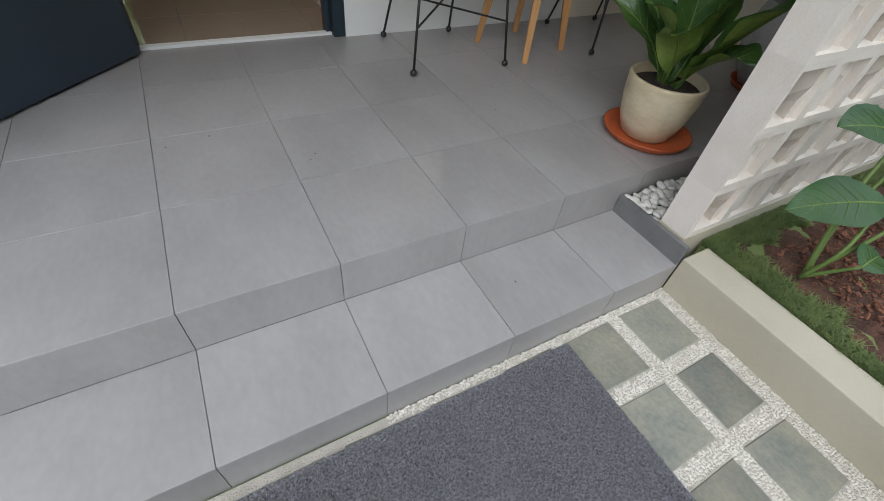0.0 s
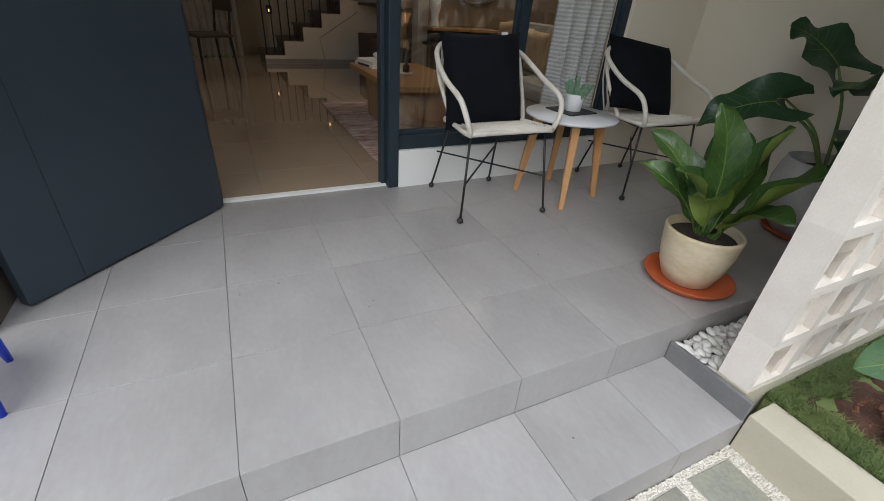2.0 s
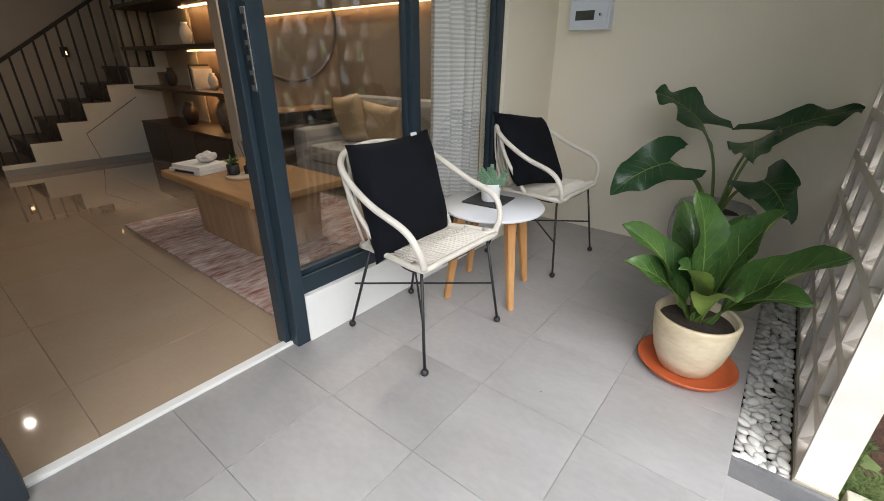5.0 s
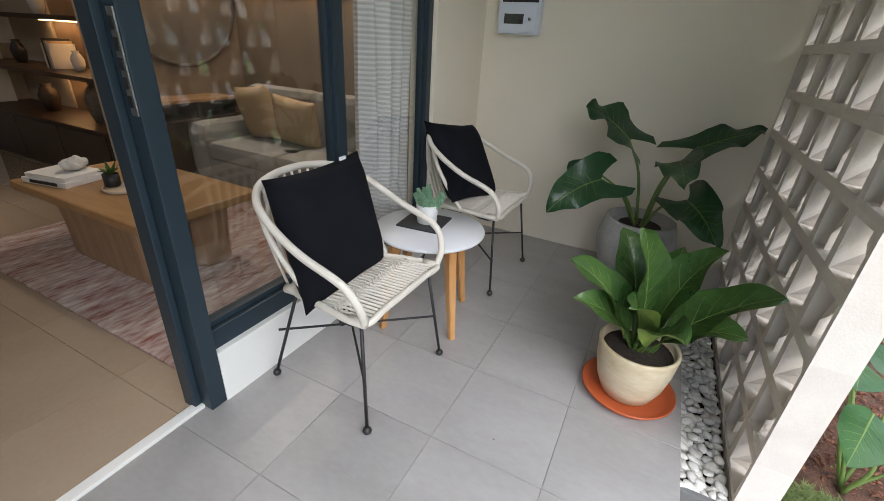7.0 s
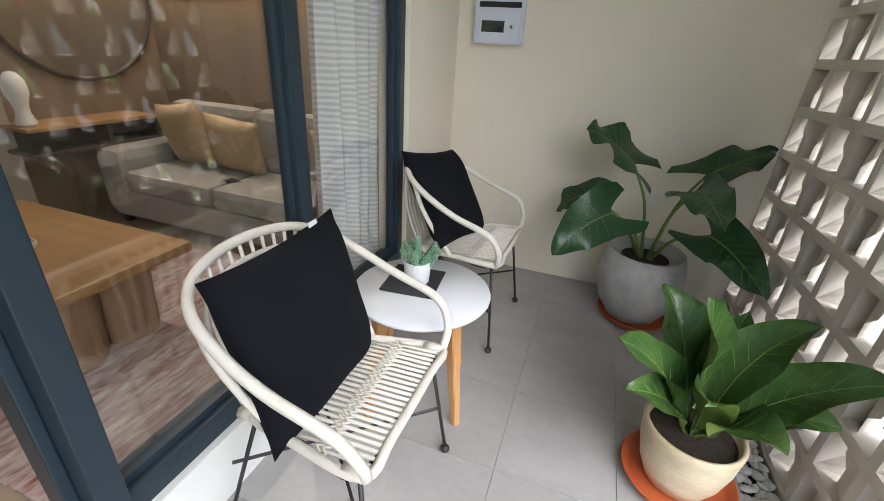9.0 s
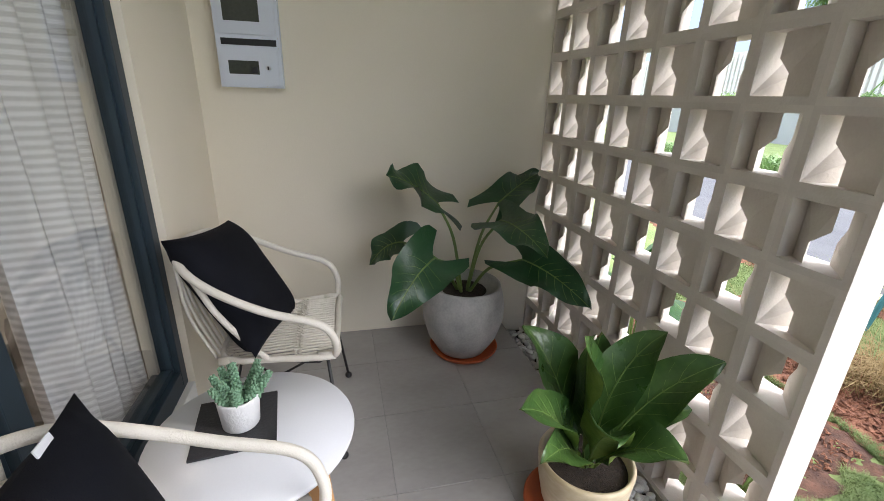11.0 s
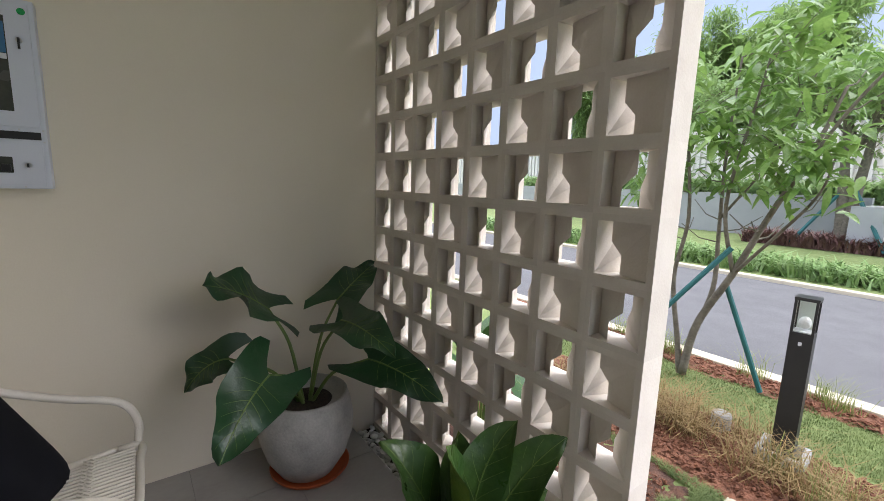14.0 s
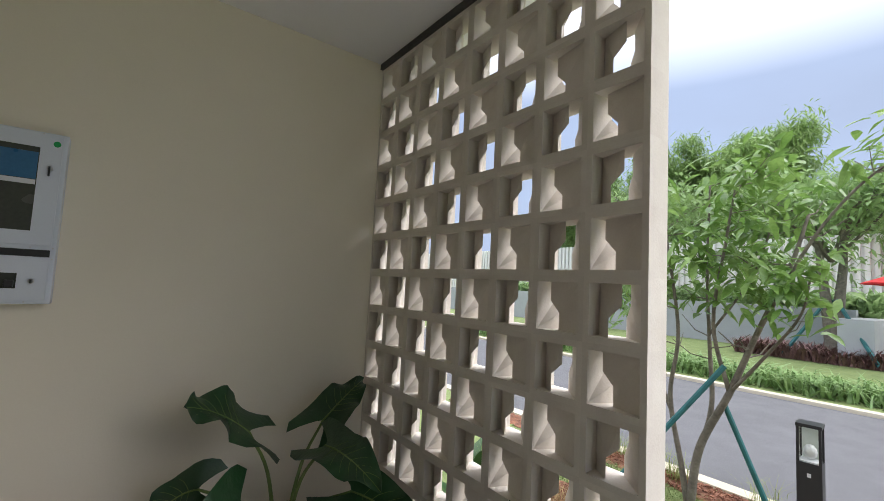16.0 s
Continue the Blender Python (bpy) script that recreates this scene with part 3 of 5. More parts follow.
for y, z in ((-0.06, 0.629), (0.06, 0.629), (-0.06, 0.205), (-0.122, 0.205), (-0.06, 0.007), (-0.122, 0.165)):
    part("screw", tube([(-0.0664, y, z), (-0.068, y, z)], 0.003, 8), STEEL, mb)


# ---- pots and plants ----
def leaf_part(parent, base, mid, tip, width, material, shape="oblong", face=(0, 0, 1), fold=0.25, wave=0.0, rib=True, seed=0, under=None):
    """A broad leaf along a bent spine, with a raised midrib, side veins and a wavy margin."""
    b, m, t = Vector(base), Vector(mid), Vector(tip)
    nu, nv = 18, 8
    bm = bmesh.new()
    grid, below = [], []
    L = (m - b).length + (t - m).length
    for i in range(nu + 1):
        u = i / nu
        p = b * (1 - u) ** 2 + m * 2 * u * (1 - u) + t * u * u
        d = ((m - b) * (1 - u) + (t - m) * u).normalized()
        f = Vector(face)
        side = d.cross(f).normalized()
        nrm = side.cross(d).normalized()
        if shape == "oblong":
            q = max(0.0, (u - 0.14) / 0.86)
            w = max(math.sin(math.pi * q ** 0.92) ** 0.72 if 0 < q < 1 else 0.0, 0.075 * (1 - u) + 0.01)
        elif shape == "heart":
            w = min(1.0, (u * 7 + 0.55) ** 0.55) * (1 - u ** 1.7) ** 0.72
        else:
            w = math.sin(math.pi * (u * 0.97 + 0.03) ** 0.9) ** 0.8
        row, low = [], []
        for j in range(nv + 1):
            v = 2 * j / nv - 1
            lobe = Vector()
            if shape == "heart":
                lobe = -d * L * 0.42 * abs(v) ** 1.5 * max(0, 1 - u * 2.6)
            vein = 0.012 * width * math.cos(u * 46 - abs(v) * 9)
            z = fold * abs(v) ** 1.3 * w * width * 0.5 + wave * width * abs(v) ** 2 * math.sin(u * 13 + seed + (2.1 if v > 0 else 0)) + vein * (abs(v) > 0.1) * w
            q = p + side * v * w * width / 2 + nrm * z + lobe
            row.append(bm.verts.new(q))
            if under:
                low.append(bm.verts.new(q - nrm * 0.0016))
        grid.append(row)
        below.append(low)
    for i in range(nu):
        for j in range(nv):
            bm.faces.new((grid[i][j], grid[i][j + 1], grid[i + 1][j + 1], grid[i + 1][j]))
            if under:
                bm.faces.new((below[i][j], below[i + 1][j], below[i + 1][j + 1], below[i][j + 1])).material_index = 1
    spots = [[v.co.copy() for v in row] for row in grid]
    lf = part("leaf", bm, material, parent, smooth=True)
    if under:
        lf.data.materials.append(under)
    if rib and width > 0.1:
        # pale side veins, a little proud of the blade
        vb = bmesh.new()
        for i in range(3, nu - 3, 2):
            for sgn in (-1, 1):
                tube([spots[min(nu, i + q)][nv // 2 + sgn * q] + Vector(face).normalized() * 0.0007 for q in range(nv // 2)], 0.0011, 4, bm=vb, r2=0.0005)
        part("side_vein", vb, STEM, lf, "pale side veins")
    if rib:
        pts = []
        for i in range(9):
            u = i / 8
            pts.append(b * (1 - u) ** 2 + m * 2 * u * (1 - u) + t * u * u)
        part("midrib", tube(pts, 0.0045, 6, r2=0.001), STEM, lf, "pale midrib", smooth=True)
    return lf


def saucer(at, r, label):
    bm = lathe([(0, 0), (r * 0.82, 0), (r * 0.9, 0.006), (r, 0.03), (r * 1.005, 0.034), (r * 0.97, 0.034), (r * 0.87, 0.012), (r * 0.8, 0.008), (0, 0.008)], 56)
    ob = part("saucer", bm, TERRA, smooth=True)
    ob.matrix_basis = pose(*at)
    return tagged(ob, label, "saucer", "orange saucers")

saucer((1.010, -0.19, 0.0), 0.182, "orange plastic saucer on the porch tiles")
pa = thing("potted_plant", "leafy green plant in a cream glazed pot", "plant", (1.006, -0.186, 0.0085), group="porch pot plants")
part("pot", lathe([(0, 0), (0.088, 0), (0.100, 0.008), (0.126, 0.07), (0.143, 0.15), (0.149, 0.215), (0.151, 0.232), (0.147, 0.241), (0.139, 0.241), (0.134, 0.230), (0.131, 0.203), (0, 0.203)], 56), POT_A, pa, smooth=True)
part("soil", lathe([(0, 0.204), (0.1305, 0.204), (0.115, 0.211), (0, 0.218)], 32), SOIL, pa)
PA = [  # mid, tip, width, face
    ((-0.01, 0.12, 0.47), (-0.11, 0.31, 0.565), 0.15, (-0.3, -0.6, 0.75)), ((-0.05, 0.10, 0.40), (-0.18, 0.265, 0.45), 0.13, (-0.3, -0.45, 0.8)),
    ((0.10, 0.07, 0.52), (0.20, 0.17, 0.62), 0.18, (-0.8, -0.4, 0.5)), ((0.05, 0.02, 0.54), (-0.05, 0.10, 0.72), 0.16, (-0.6, -0.7, 0.35)),
    ((0.05, -0.05, 0.54), (-0.04, -0.16, 0.70), 0.16, (-0.6, 0.6, 0.5)), ((0.02, -0.16, 0.45), (-0.09, -0.335, 0.61), 0.18, (-0.35, 0.65, 0.65)),
    ((-0.06, 0.02, 0.43), (-0.205, 0.075, 0.50), 0.15, (-0.15, -0.2, 0.95)), ((-0.11, -0.05, 0.43), (-0.26, -0.10, 0.45), 0.15, (-0.1, 0.3, 0.95)),
    ((0.10, -0.02, 0.46), (0.10, -0.05, 0.63), 0.15, (-0.9, 0.1, 0.3)), ((0.0, -0.13, 0.40), (-0.06, -0.30, 0.42), 0.14, (-0.3, 0.4, 0.85))]
for k, (m, t, w, f) in enumerate(PA):
    a = Vector(t)
    leaf_part(pa, (a.x * 0.1, a.y * 0.1, 0.21), m, t, w * 0.95, LEAF_A, "oblong", f, 0.50, 0.10, True, k * 1.7, LEAF_UNDER)

saucer((2.05, -0.085, 0.0), 0.185, "orange plastic saucer in the porch corner")
pb = thing("potted_plant", "large dark-leaved philodendron in a grey cement pot", "plant", (2.05, -0.072, 0.0085), group="porch pot plants")
part("pot", lathe([(0, 0), (0.115, 0), (0.13, 0.01), (0.185, 0.10), (0.215, 0.20), (0.218, 0.27), (0.205, 0.345), (0.192, 0.385), (0.190, 0.395), (0.178, 0.395), (0.174, 0.36), (0, 0.34)], 56), POT_B, pb, smooth=True)
part("soil", lathe([(0, 0.341), (0.172, 0.345), (0.16, 0.352), (0, 0.358)], 32), SOIL, pb)
PB = [  # leaf base, leaf mid, leaf tip, width, face
    ((-0.03, 0.165, 0.83), (-0.05, 0.29, 0.95), (-0.105, 0.415, 0.98), 0.28, (-0.35, -0.6, 0.85)),
    ((-0.20, -0.095, 0.785), (-0.42, -0.10, 0.83), (-0.61, -0.13, 0.755), 0.20, (-0.45, 0.35, 0.8)),
    ((0.0, -0.16, 0.82), (0.12, -0.33, 0.90), (0.24, -0.475, 0.925), 0.19, (-0.6, 0.2, 0.75)),
    ((-0.30, 0.235, 0.655), (-0.41, 0.35, 0.63), (-0.51, 0.443, 0.49), 0.24, (-0.55, -0.35, 0.75)),
    ((-0.02, 0.33, 0.64), (0.0, 0.42, 0.64), (0.017, 0.487, 0.515), 0.17, (-0.6, 0.1, 0.8)),
    ((-0.30, -0.175, 0.625), (-0.48, -0.24, 0.64), (-0.675, -0.305, 0.555), 0.20, (-0.35, 0.55, 0.75))]
for k, (b, m, t, w, f) in enumerate(PB):
    b = Vector(b)
    leaf_part(pb, b, m, t, w * 1.12, LEAF_B, "heart", f, 0.18, 0.10, True, k)
    part("stalk", tube(smooth_line([(b.x * 0.1, b.y * 0.1, 0.35), (b.x * 0.45, b.y * 0.45, 0.35 + 0.62 * (b.z - 0.35)), b], 5), 0.0095, 8, r2=0.0055), STEM, pb, smooth=True)

# blue stool by the porch edge
st = thing("plastic_stool", "small bright blue plastic stool", "stool", (-1.385, 0.10, 0), 12)
part("seat", box(-0.13, 0.03, -0.12, 0.12, 0.17, 0.195, 0.012), BLUE, st)
part("apron", box(-0.12, 0.02, -0.11, 0.11, 0.12, 0.172, 0.008), BLUE, st)
for x in (-0.115, 0.025):
    for y in (-0.105, 0.105):
        part("leg", tube([(x * 0.9, y * 0.9, 0.17), (x * 1.15, y * 1.1, 0.0)], 0.02, 8, r2=0.009), BLUE, st, smooth=True)
structure("wall_porch_west", box(-1.62, -1.458, 0.36, 1.14, -0.3, 2.755), mat("brown clad wall", (0.13, 0.105, 0.075), (0.18, 0.145, 0.105), 4, 0.6), "brown clad wall at the porch side")

# ---- interior ----
rug = tagged(part("rug", box(0.16, 1.62, 1.45, 3.42, 0.004, 0.016, 0.004), RUG), "faded red and cream patterned rug on the tiles", "rug")
ct = thing("coffee_table", "chunky acacia coffee table with a rounded pedestal on the rug", "table", (0.745, 2.56, 0.016))


def rounded_block(x0, x1, y0, y1, z0, z1, r, flare=0.0):
    """An upright block with round corners in plan, slightly wider at its top."""
    bm = bmesh.new()
    rings = []
    for z, g in ((z0, 0.0), (z0 + 0.02, 0.006), ((z0 + z1) / 2, 0.006 + flare * 0.3), (z1, 0.006 + flare)):
        ring = []
        for cx, cy, a0 in ((x1 - r, y1 - r, 0), (x0 + r, y1 - r, 90), (x0 + r, y0 + r, 180), (x1 - r, y0 + r, 270)):
            for k in range(7):
                a = math.radians(a0 + 15 * k)
                ring.append(bm.verts.new((cx + (r + g) * math.cos(a), cy + (r + g) * math.sin(a), z)))
        rings.append(ring)
    for q, t in zip(rings, rings[1:]):
        for k in range(28):
            bm.faces.new((q[k], q[(k + 1) % 28], t[(k + 1) % 28], t[k]))
    bm.faces.new(rings[0][::-1])
    bm.faces.new(rings[-1])
    return bm


part("tabletop", box(-0.345, 0.345, -0.60, 0.60, 0.355, 0.405, 0.012), ACACIA, ct)
part("pedestal", rounded_block(-0.26, -0.02, -0.50, 0.36, 0.0, 0.355, 0.10, 0.02), ACACIA_V, ct)
part("pedestal", rounded_block(-0.005, 0.22, -0.50, 0.36, 0.0, 0.355, 0.10, 0.02), ACACIA_V, ct)
bk = thing("book_stack", "two white-jacketed books stacked on the coffee table", "books", (0.58, 2.93, 0.4215), 12)
part("book", box(-0.12, 0.12, -0.16, 0.16, 0.0, 0.03, 0.002), PAPER, bk)
part("book", box(-0.11, 0.11, -0.15, 0.14, 0.0305, 0.055, 0.002), PAPER, bk)
part("cover", box(-0.121, -0.1205, -0.1, 0.1, 0.006, 0.024), BLACK, bk, "dark spine lettering bar")
rk = tagged(part("ornament_rock", ball((0, 0, 0.035), 0.055, None, 3, (1.5, 1.0, 0.65)), ROCK), "rough white mineral rock ornament on the books", "ornament")
for v in rk.data.vertices:
    v.co += Vector(v.co).normalized() * 0.018 * noise.noise(v.co * 30)
rk.matrix_basis = pose(0.63, 2.90, 0.478, 0, 0, 30)
tr = tagged(part("round_tray", lathe([(0, 0), (0.105, 0), (0.11, 0.006), (0.108, 0.016), (0.10, 0.016), (0.098, 0.008), (0, 0.008)], 40), mat("pale wood", (0.5, 0.4, 0.28), (0.58, 0.47, 0.34))), "round pale wood tray", "tray")
tr.matrix_basis = pose(0.68, 2.53, 0.4215)
sp = thing("potted_succulent", "small bright succulent in a black pot on a tray", "plant", (0.655, 2.60, 0.43))
part("pot", lathe([(0, 0), (0.034, 0), (0.04, 0.01), (0.04, 0.07), (0.037, 0.07), (0.036, 0.06), (0, 0.06)], 24), BLACK, sp, smooth=True)
for k in range(12):
    a = k * 2.4
    leaf_part(sp, (0, 0, 0.062), (0.03 * math.cos(a), 0.03 * math.sin(a), 0.085), (0.055 * math.cos(a), 0.055 * math.sin(a), 0.09 + 0.02 * (k % 3)), 0.022, LEAF_A, "oval", (0, 0, 1), 0.3, 0, False)
df = thing("reed_diffuser", "dark glass reed diffuser with black reeds", "diffuser", (0.735, 2.55, 0.43))
part("bottle", lathe([(0, 0), (0.028, 0), (0.03, 0.05), (0.012, 0.06), (0.012, 0.08), (0, 0.08)], 20), BLACK, df, smooth=True)
for k in range(5):
    part("reed", tube([(0, 0, 0.06), (0.04 * math.cos(k * 1.3), 0.04 * math.sin(k * 1.3), 0.22)], 0.0018, 5), BLACK, df)

sofa = thing("sofa", "taupe velvet sofa against the veneered wall", "sofa", (2.55, 2.55, 0))
part("base", box(-0.80, -0.06, -1.0, 0.95, 0.06, 0.26, 0.03), SOFA, sofa)
part("backrest", box(-0.26, -0.01, -1.0, 0.95, 0.2, 0.78, 0.07), SOFA, sofa)
for y0, y1 in ((-0.78, -0.02), (-0.015, 0.74)):
    part("seat_cushion", box(-0.82, -0.22, y0, y1, 0.26, 0.41, 0.05), SOFA, sofa)
    part("back_cushion", box(-0.36, -0.20, y0, y1, 0.40, 0.84, 0.06), SOFA, sofa)
for y0, y1 in ((-1.02, -0.79), (0.75, 0.99)):
    part("armrest", box(-0.82, -0.05, y0, y1, 0.08, 0.55, 0.08), SOFA, sofa)
for x in (-0.75, -0.1):
    for y in (-0.93, 0.88):
        part("foot", box(x - 0.025, x + 0.025, y - 0.025, y + 0.025, 0.0, 0.06), BLACK, sofa)
for k, (y, z, rot, s) in enumerate(((3.05, 0.625, (-12, 8, 82), 0.46), (2.62, 0.60, (-16, -6, 96), 0.42), (1.75, 0.60, (-14, 5, 88), 0.42))):
    pl = pillow((2.10, y, z), rot, "bronze satin scatter cushion on the sofa", s)
    pl.data.materials[0] = SATIN
    pl["group"] = "sofa cushions"
    bpy.data.objects.remove(pl.children[0])

card = tagged(part("notice_card", box(-0.05, 0.05, -0.035, 0.035, 0.0, 0.003, 0.001), BLACK), "small black card lying on the sofa seat", "card")
card.matrix_basis = pose(1.92, 2.52, 0.412, 0, 0, 70)
structure("wall_divider", box(1.32, 2.56, 3.74, 3.86, 0, 2.85), PANEL, "brown veneered dividing wall")
structure("wall_pilaster", box(1.30, 1.42, 3.70, 3.86, 0, 2.85, 0.003), WALL_IN, "pale pilaster at the end of the shelving")
mr = thing("round_mirror", "large round wall mirror with a dark timber rim", "mirror", (1.99, 3.735, 1.50))
MIRROR = mat("mirror", (0.75, 0.75, 0.74), (0.78, 0.78, 0.77), 2, 0.02, 0.0, 0, 60, metal=1.0)
disc = lathe([(0, 0), (0.54, 0), (0.54, 0.012), (0, 0.012)], 64)
bmesh.ops.rotate(disc, verts=disc.verts, cent=(0, 0, 0), matrix=Matrix.Rotation(math.pi / 2, 3, "X"))
part("glass", disc, MIRROR, mr)
part("rim", tube([(0.545 * math.cos(k * math.tau / 64), -0.012, 0.545 * math.sin(k * math.tau / 64)) for k in range(64)], 0.016, 8, True), DARKWOOD, mr, smooth=True)
con = thing("console_shelf", "dark floating console shelf under the mirror", "console", (1.80, 3.60, 0.0))
part("top", box(-0.44, 0.40, -0.16, 0.135, 0.695, 0.72, 0.003), ACACIA, con, "warm timber top")
part("bottom", box(-0.44, 0.40, -0.16, 0.135, 0.545, 0.57, 0.003), DARKWOOD, con)
part("side", box(0.375, 0.40, -0.155, 0.135, 0.571, 0.694), DARKWOOD, con)
part("divider", box(0.02, 0.045, -0.155, 0.135, 0.571, 0.694), DARKWOOD, con)
part("back", box(-0.44, 0.374, 0.11, 0.134, 0.571, 0.694), DARKWOOD, con)
bust = tagged(part("white_bust", lathe([(0, 0), (0.05, 0), (0.055, 0.02), (0.035, 0.08), (0.04, 0.13), (0.06, 0.19), (0.055, 0.26), (0.03, 0.30), (0, 0.31)], 28), PAPER, smooth=True), "white plaster head-shaped ornament on the console", "ornament")
bust.matrix_basis = pose(1.43, 3.55, 0.721)
led = thing("cove_light", "warm light strip along the veneered wall", "light", (2.55, 2.5, 1.62))
part("ledge", box(-0.05, 0.01, -1.2, 1.235, 0.01, 0.04, 0.002), PANEL, led)
part("strip", box(-0.04, -0.02, -1.2, 1.235, 0.002, 0.009), WARM, led, "glowing warm strip")

# shelving beside the stairs
cab = thing("low_cabinet", "dark floating low cabinet under the open shelves", "cabinet", (1.30, 4.9, 0.0))
part("body", box(0.0, 0.45, -1.03, 1.25, 0.0, 0.43, 0.003), DARKWOOD, cab)
part("top", box(-0.015, 0.45, -1.03, 1.25, 0.43, 0.455, 0.003), DARKWOOD, cab)
for k in range(3):
    part("drawer_front", box(-0.012, 0.0, -1.0 + 0.75 * k, -0.26 + 0.75 * k, 0.04, 0.42, 0.002), DARKWOOD, cab)
structure("wall_shelving", box(1.76, 1.86, 3.86, 7.2, 0, 2.85), PANEL, "brown veneered wall behind the shelves")
for z in (0.825, 1.245, 1.67):
    sh = thing("wall_shelf", "dark floating wall shelf with a warm light strip below", "shelf", (1.30, 4.9, z), group="lit wall shelves")
    part("board", box(0.0, 0.458, -1.03, 1.25, 0.0, 0.035, 0.002), DARKWOOD, sh)
    part("strip", box(0.36, 0.40, -1.0, 0.35, -0.010, -0.001), WARM, sh, "glowing warm strip")
structure("wall_shelf_back", box(1.742, 1.7595, 5.25, 6.154, 0.456, 2.85), WALL_IN, "pale panelled back of the shelf end")
structure("trim_shelving", box(1.30, 1.76, 6.155, 6.175, 0.456, 2.85), WALL_IN, "pale panel at the end of the shelves")
for y, z, r, h, m, lab in ((4.35, 0.456, 0.10, 0.34, BARK, "mottled clay vase on the low cabinet"), (5.2, 0.456, 0.085, 0.25, DARKWOOD, "dark rounded vase on the low cabinet"),
                           (4.5, 0.861, 0.05, 0.16, PAPER, "small white vase on a lit shelf"), (5.5, 0.861, 0.06, 0.2, BLACK, "black vase on a lit shelf"), (4.9, 1.281, 0.06, 0.22, PAPER, "pale vase on an upper shelf")):
    v = tagged(part("vase", lathe([(0, 0), (r * 0.6, 0), (r * 0.9, h * 0.3), (r, h * 0.55), (r * 0.7, h * 0.8), (r * 0.45, h * 0.9), (r * 0.6, h), (r * 0.5, h), (r * 0.4, h * 0.9), (0, h * 0.85)], 28), m, smooth=True), lab, "vase", "shelf ornaments")
    v.matrix_basis = pose(1.53, y, z)
for k in range(4):
    b = tagged(part("book", box(-0.1, 0.1, -0.014, 0.014, 0, 0.2 + 0.02 * (k % 3), 0.002), (PAPER, SATIN, BLACK, PAPER)[k]), "upright book on a lit shelf", "book", "shelf books")
    b.matrix_basis = pose(1.55, 4.75 + 0.031 * k, 0.861)

# staircase
stair = tagged(thing("staircase", "white-sided staircase with dark timber steps and a black steel railing", "staircase", (0, 6.05, 0)), kind="structure")
STEPZ = [0.115 + 0.19 * k for k in range(13)]
for k, z in enumerate(STEPZ):
    x = -0.09 + 0.28 * k
    part("side_panel", box(x, x + 0.28, 0.0, 0.018, 0.07 if k < 6 else z - 0.25, z), PLINTH, stair)
    part("step", box(x, x + 0.28, 0.018, 0.95, 0.0 if k < 6 else z - 0.25, z - 0.03), DARKWOOD, stair, "dark timber riser")
    part("tread", box(x - 0.02, x + 0.28, 0.018, 0.95, z - 0.03, z + 0.004, 0.003), DARKWOOD, stair)
part("skirting", box(-0.09, 1.295, -0.004, 0.018, 0.0, 0.07), CONCRETE, stair, "grey skirting below the side panel")
for k in range(30):
    x = -0.06 + 0.115 * k
    z = STEPZ[min(12, int((x + 0.09) / 0.28))]
    part("baluster", box(x - 0.009, x + 0.009, 0.045, 0.063, z, STEPZ[0] + 0.80 + 0.679 * (x + 0.09)), BLACK, stair)
part("handrail", tube([(-0.1, 0.054, STEPZ[0] + 0.80), (3.4, 0.054, STEPZ[0] + 0.80 + 3.5 * 0.679)], 0.022, 4), BLACK, stair)
part("cupboard_joint", tube([(0.76, -0.001, 0.07), (0.70, -0.001, 0.36), (1.29, -0.001, 0.73)], 0.0035, 4), BLACK, stair, "thin joint of an under-stair cupboard door")
for x in (0.15, 1.0):
    sl = thing("step_light", "small warm recessed step light in the stair wall", "light", (x, 7.195, 0.55 + 0.68 * x), group="stair lights")
    part("frame", box(-0.04, 0.04, -0.012, 0.004, -0.06, 0.06, 0.002), BLACK, sl)
    part("lens", box(-0.018, 0.018, -0.016, -0.012, -0.035, 0.01), DIM, sl, "faintly glowing warm lens")

# recessed ceiling lights: the first known, three unseen ones added to brighten the room
for x, y, power in ((-0.75, 5.95, 1.2), (2.0, 2.2, 4.5), (2.0, 3.1, 4.5), (-2.2, 4.5, 4.5)):
    dl = thing("downlight", "small round recessed warm ceiling light", "light", (x, y, 2.85), group="interior downlights")
    part("bezel", lathe([(0.045, 0.0), (0.06, 0.0), (0.06, -0.006), (0.045, -0.006)], 24), WHITE, dl)
    ld = bpy.data.lights.new("downlight", "AREA")
    ld.shape, ld.size, ld.energy, ld.color = "DISK", 0.03, power, (1.0, 0.90, 0.76)
    lo = new("lamp", ld)
    lo.parent = dl
    lo.matrix_basis = pose(0, 0, -0.008)

# dining corner
dc = thing("dining_chair", "dark timber dining chair at the dining table", "chair", (-0.78, 4.98, 0), 25)
part("seat", box(-0.21, 0.21, -0.21, 0.21, 0.44, 0.475, 0.01), DARKWOOD, dc)
for x in (-0.18, 0.18):
    for y in (-0.18, 0.18):
        part("leg", tube([(x, y, 0.44), (x * 1.15, y * 1.15, 0)], 0.016, 8, r2=0.011), BLACK, dc)
    part("back_post", tube([(0.18, x, 0.46), (0.24, x, 0.86)], 0.014, 8), BLACK, dc)
part("backrest", box(0.215, 0.245, -0.2, 0.2, 0.70, 0.88, 0.01), DARKWOOD, dc)
dt = thing("dining_table", "dark timber dining table", "table", (-1.75, 5.1, 0))
part("tabletop", box(-0.8, 0.75, -0.45, 0.45, 0.71, 0.75, 0.006), DARKWOOD, dt)
for x in (-0.7, 0.6):
    for y in (-0.38, 0.38):
        part("leg", box(x - 0.03, x + 0.03, y - 0.03, y + 0.03, 0, 0.71, 0.004), DARKWOOD, dt)


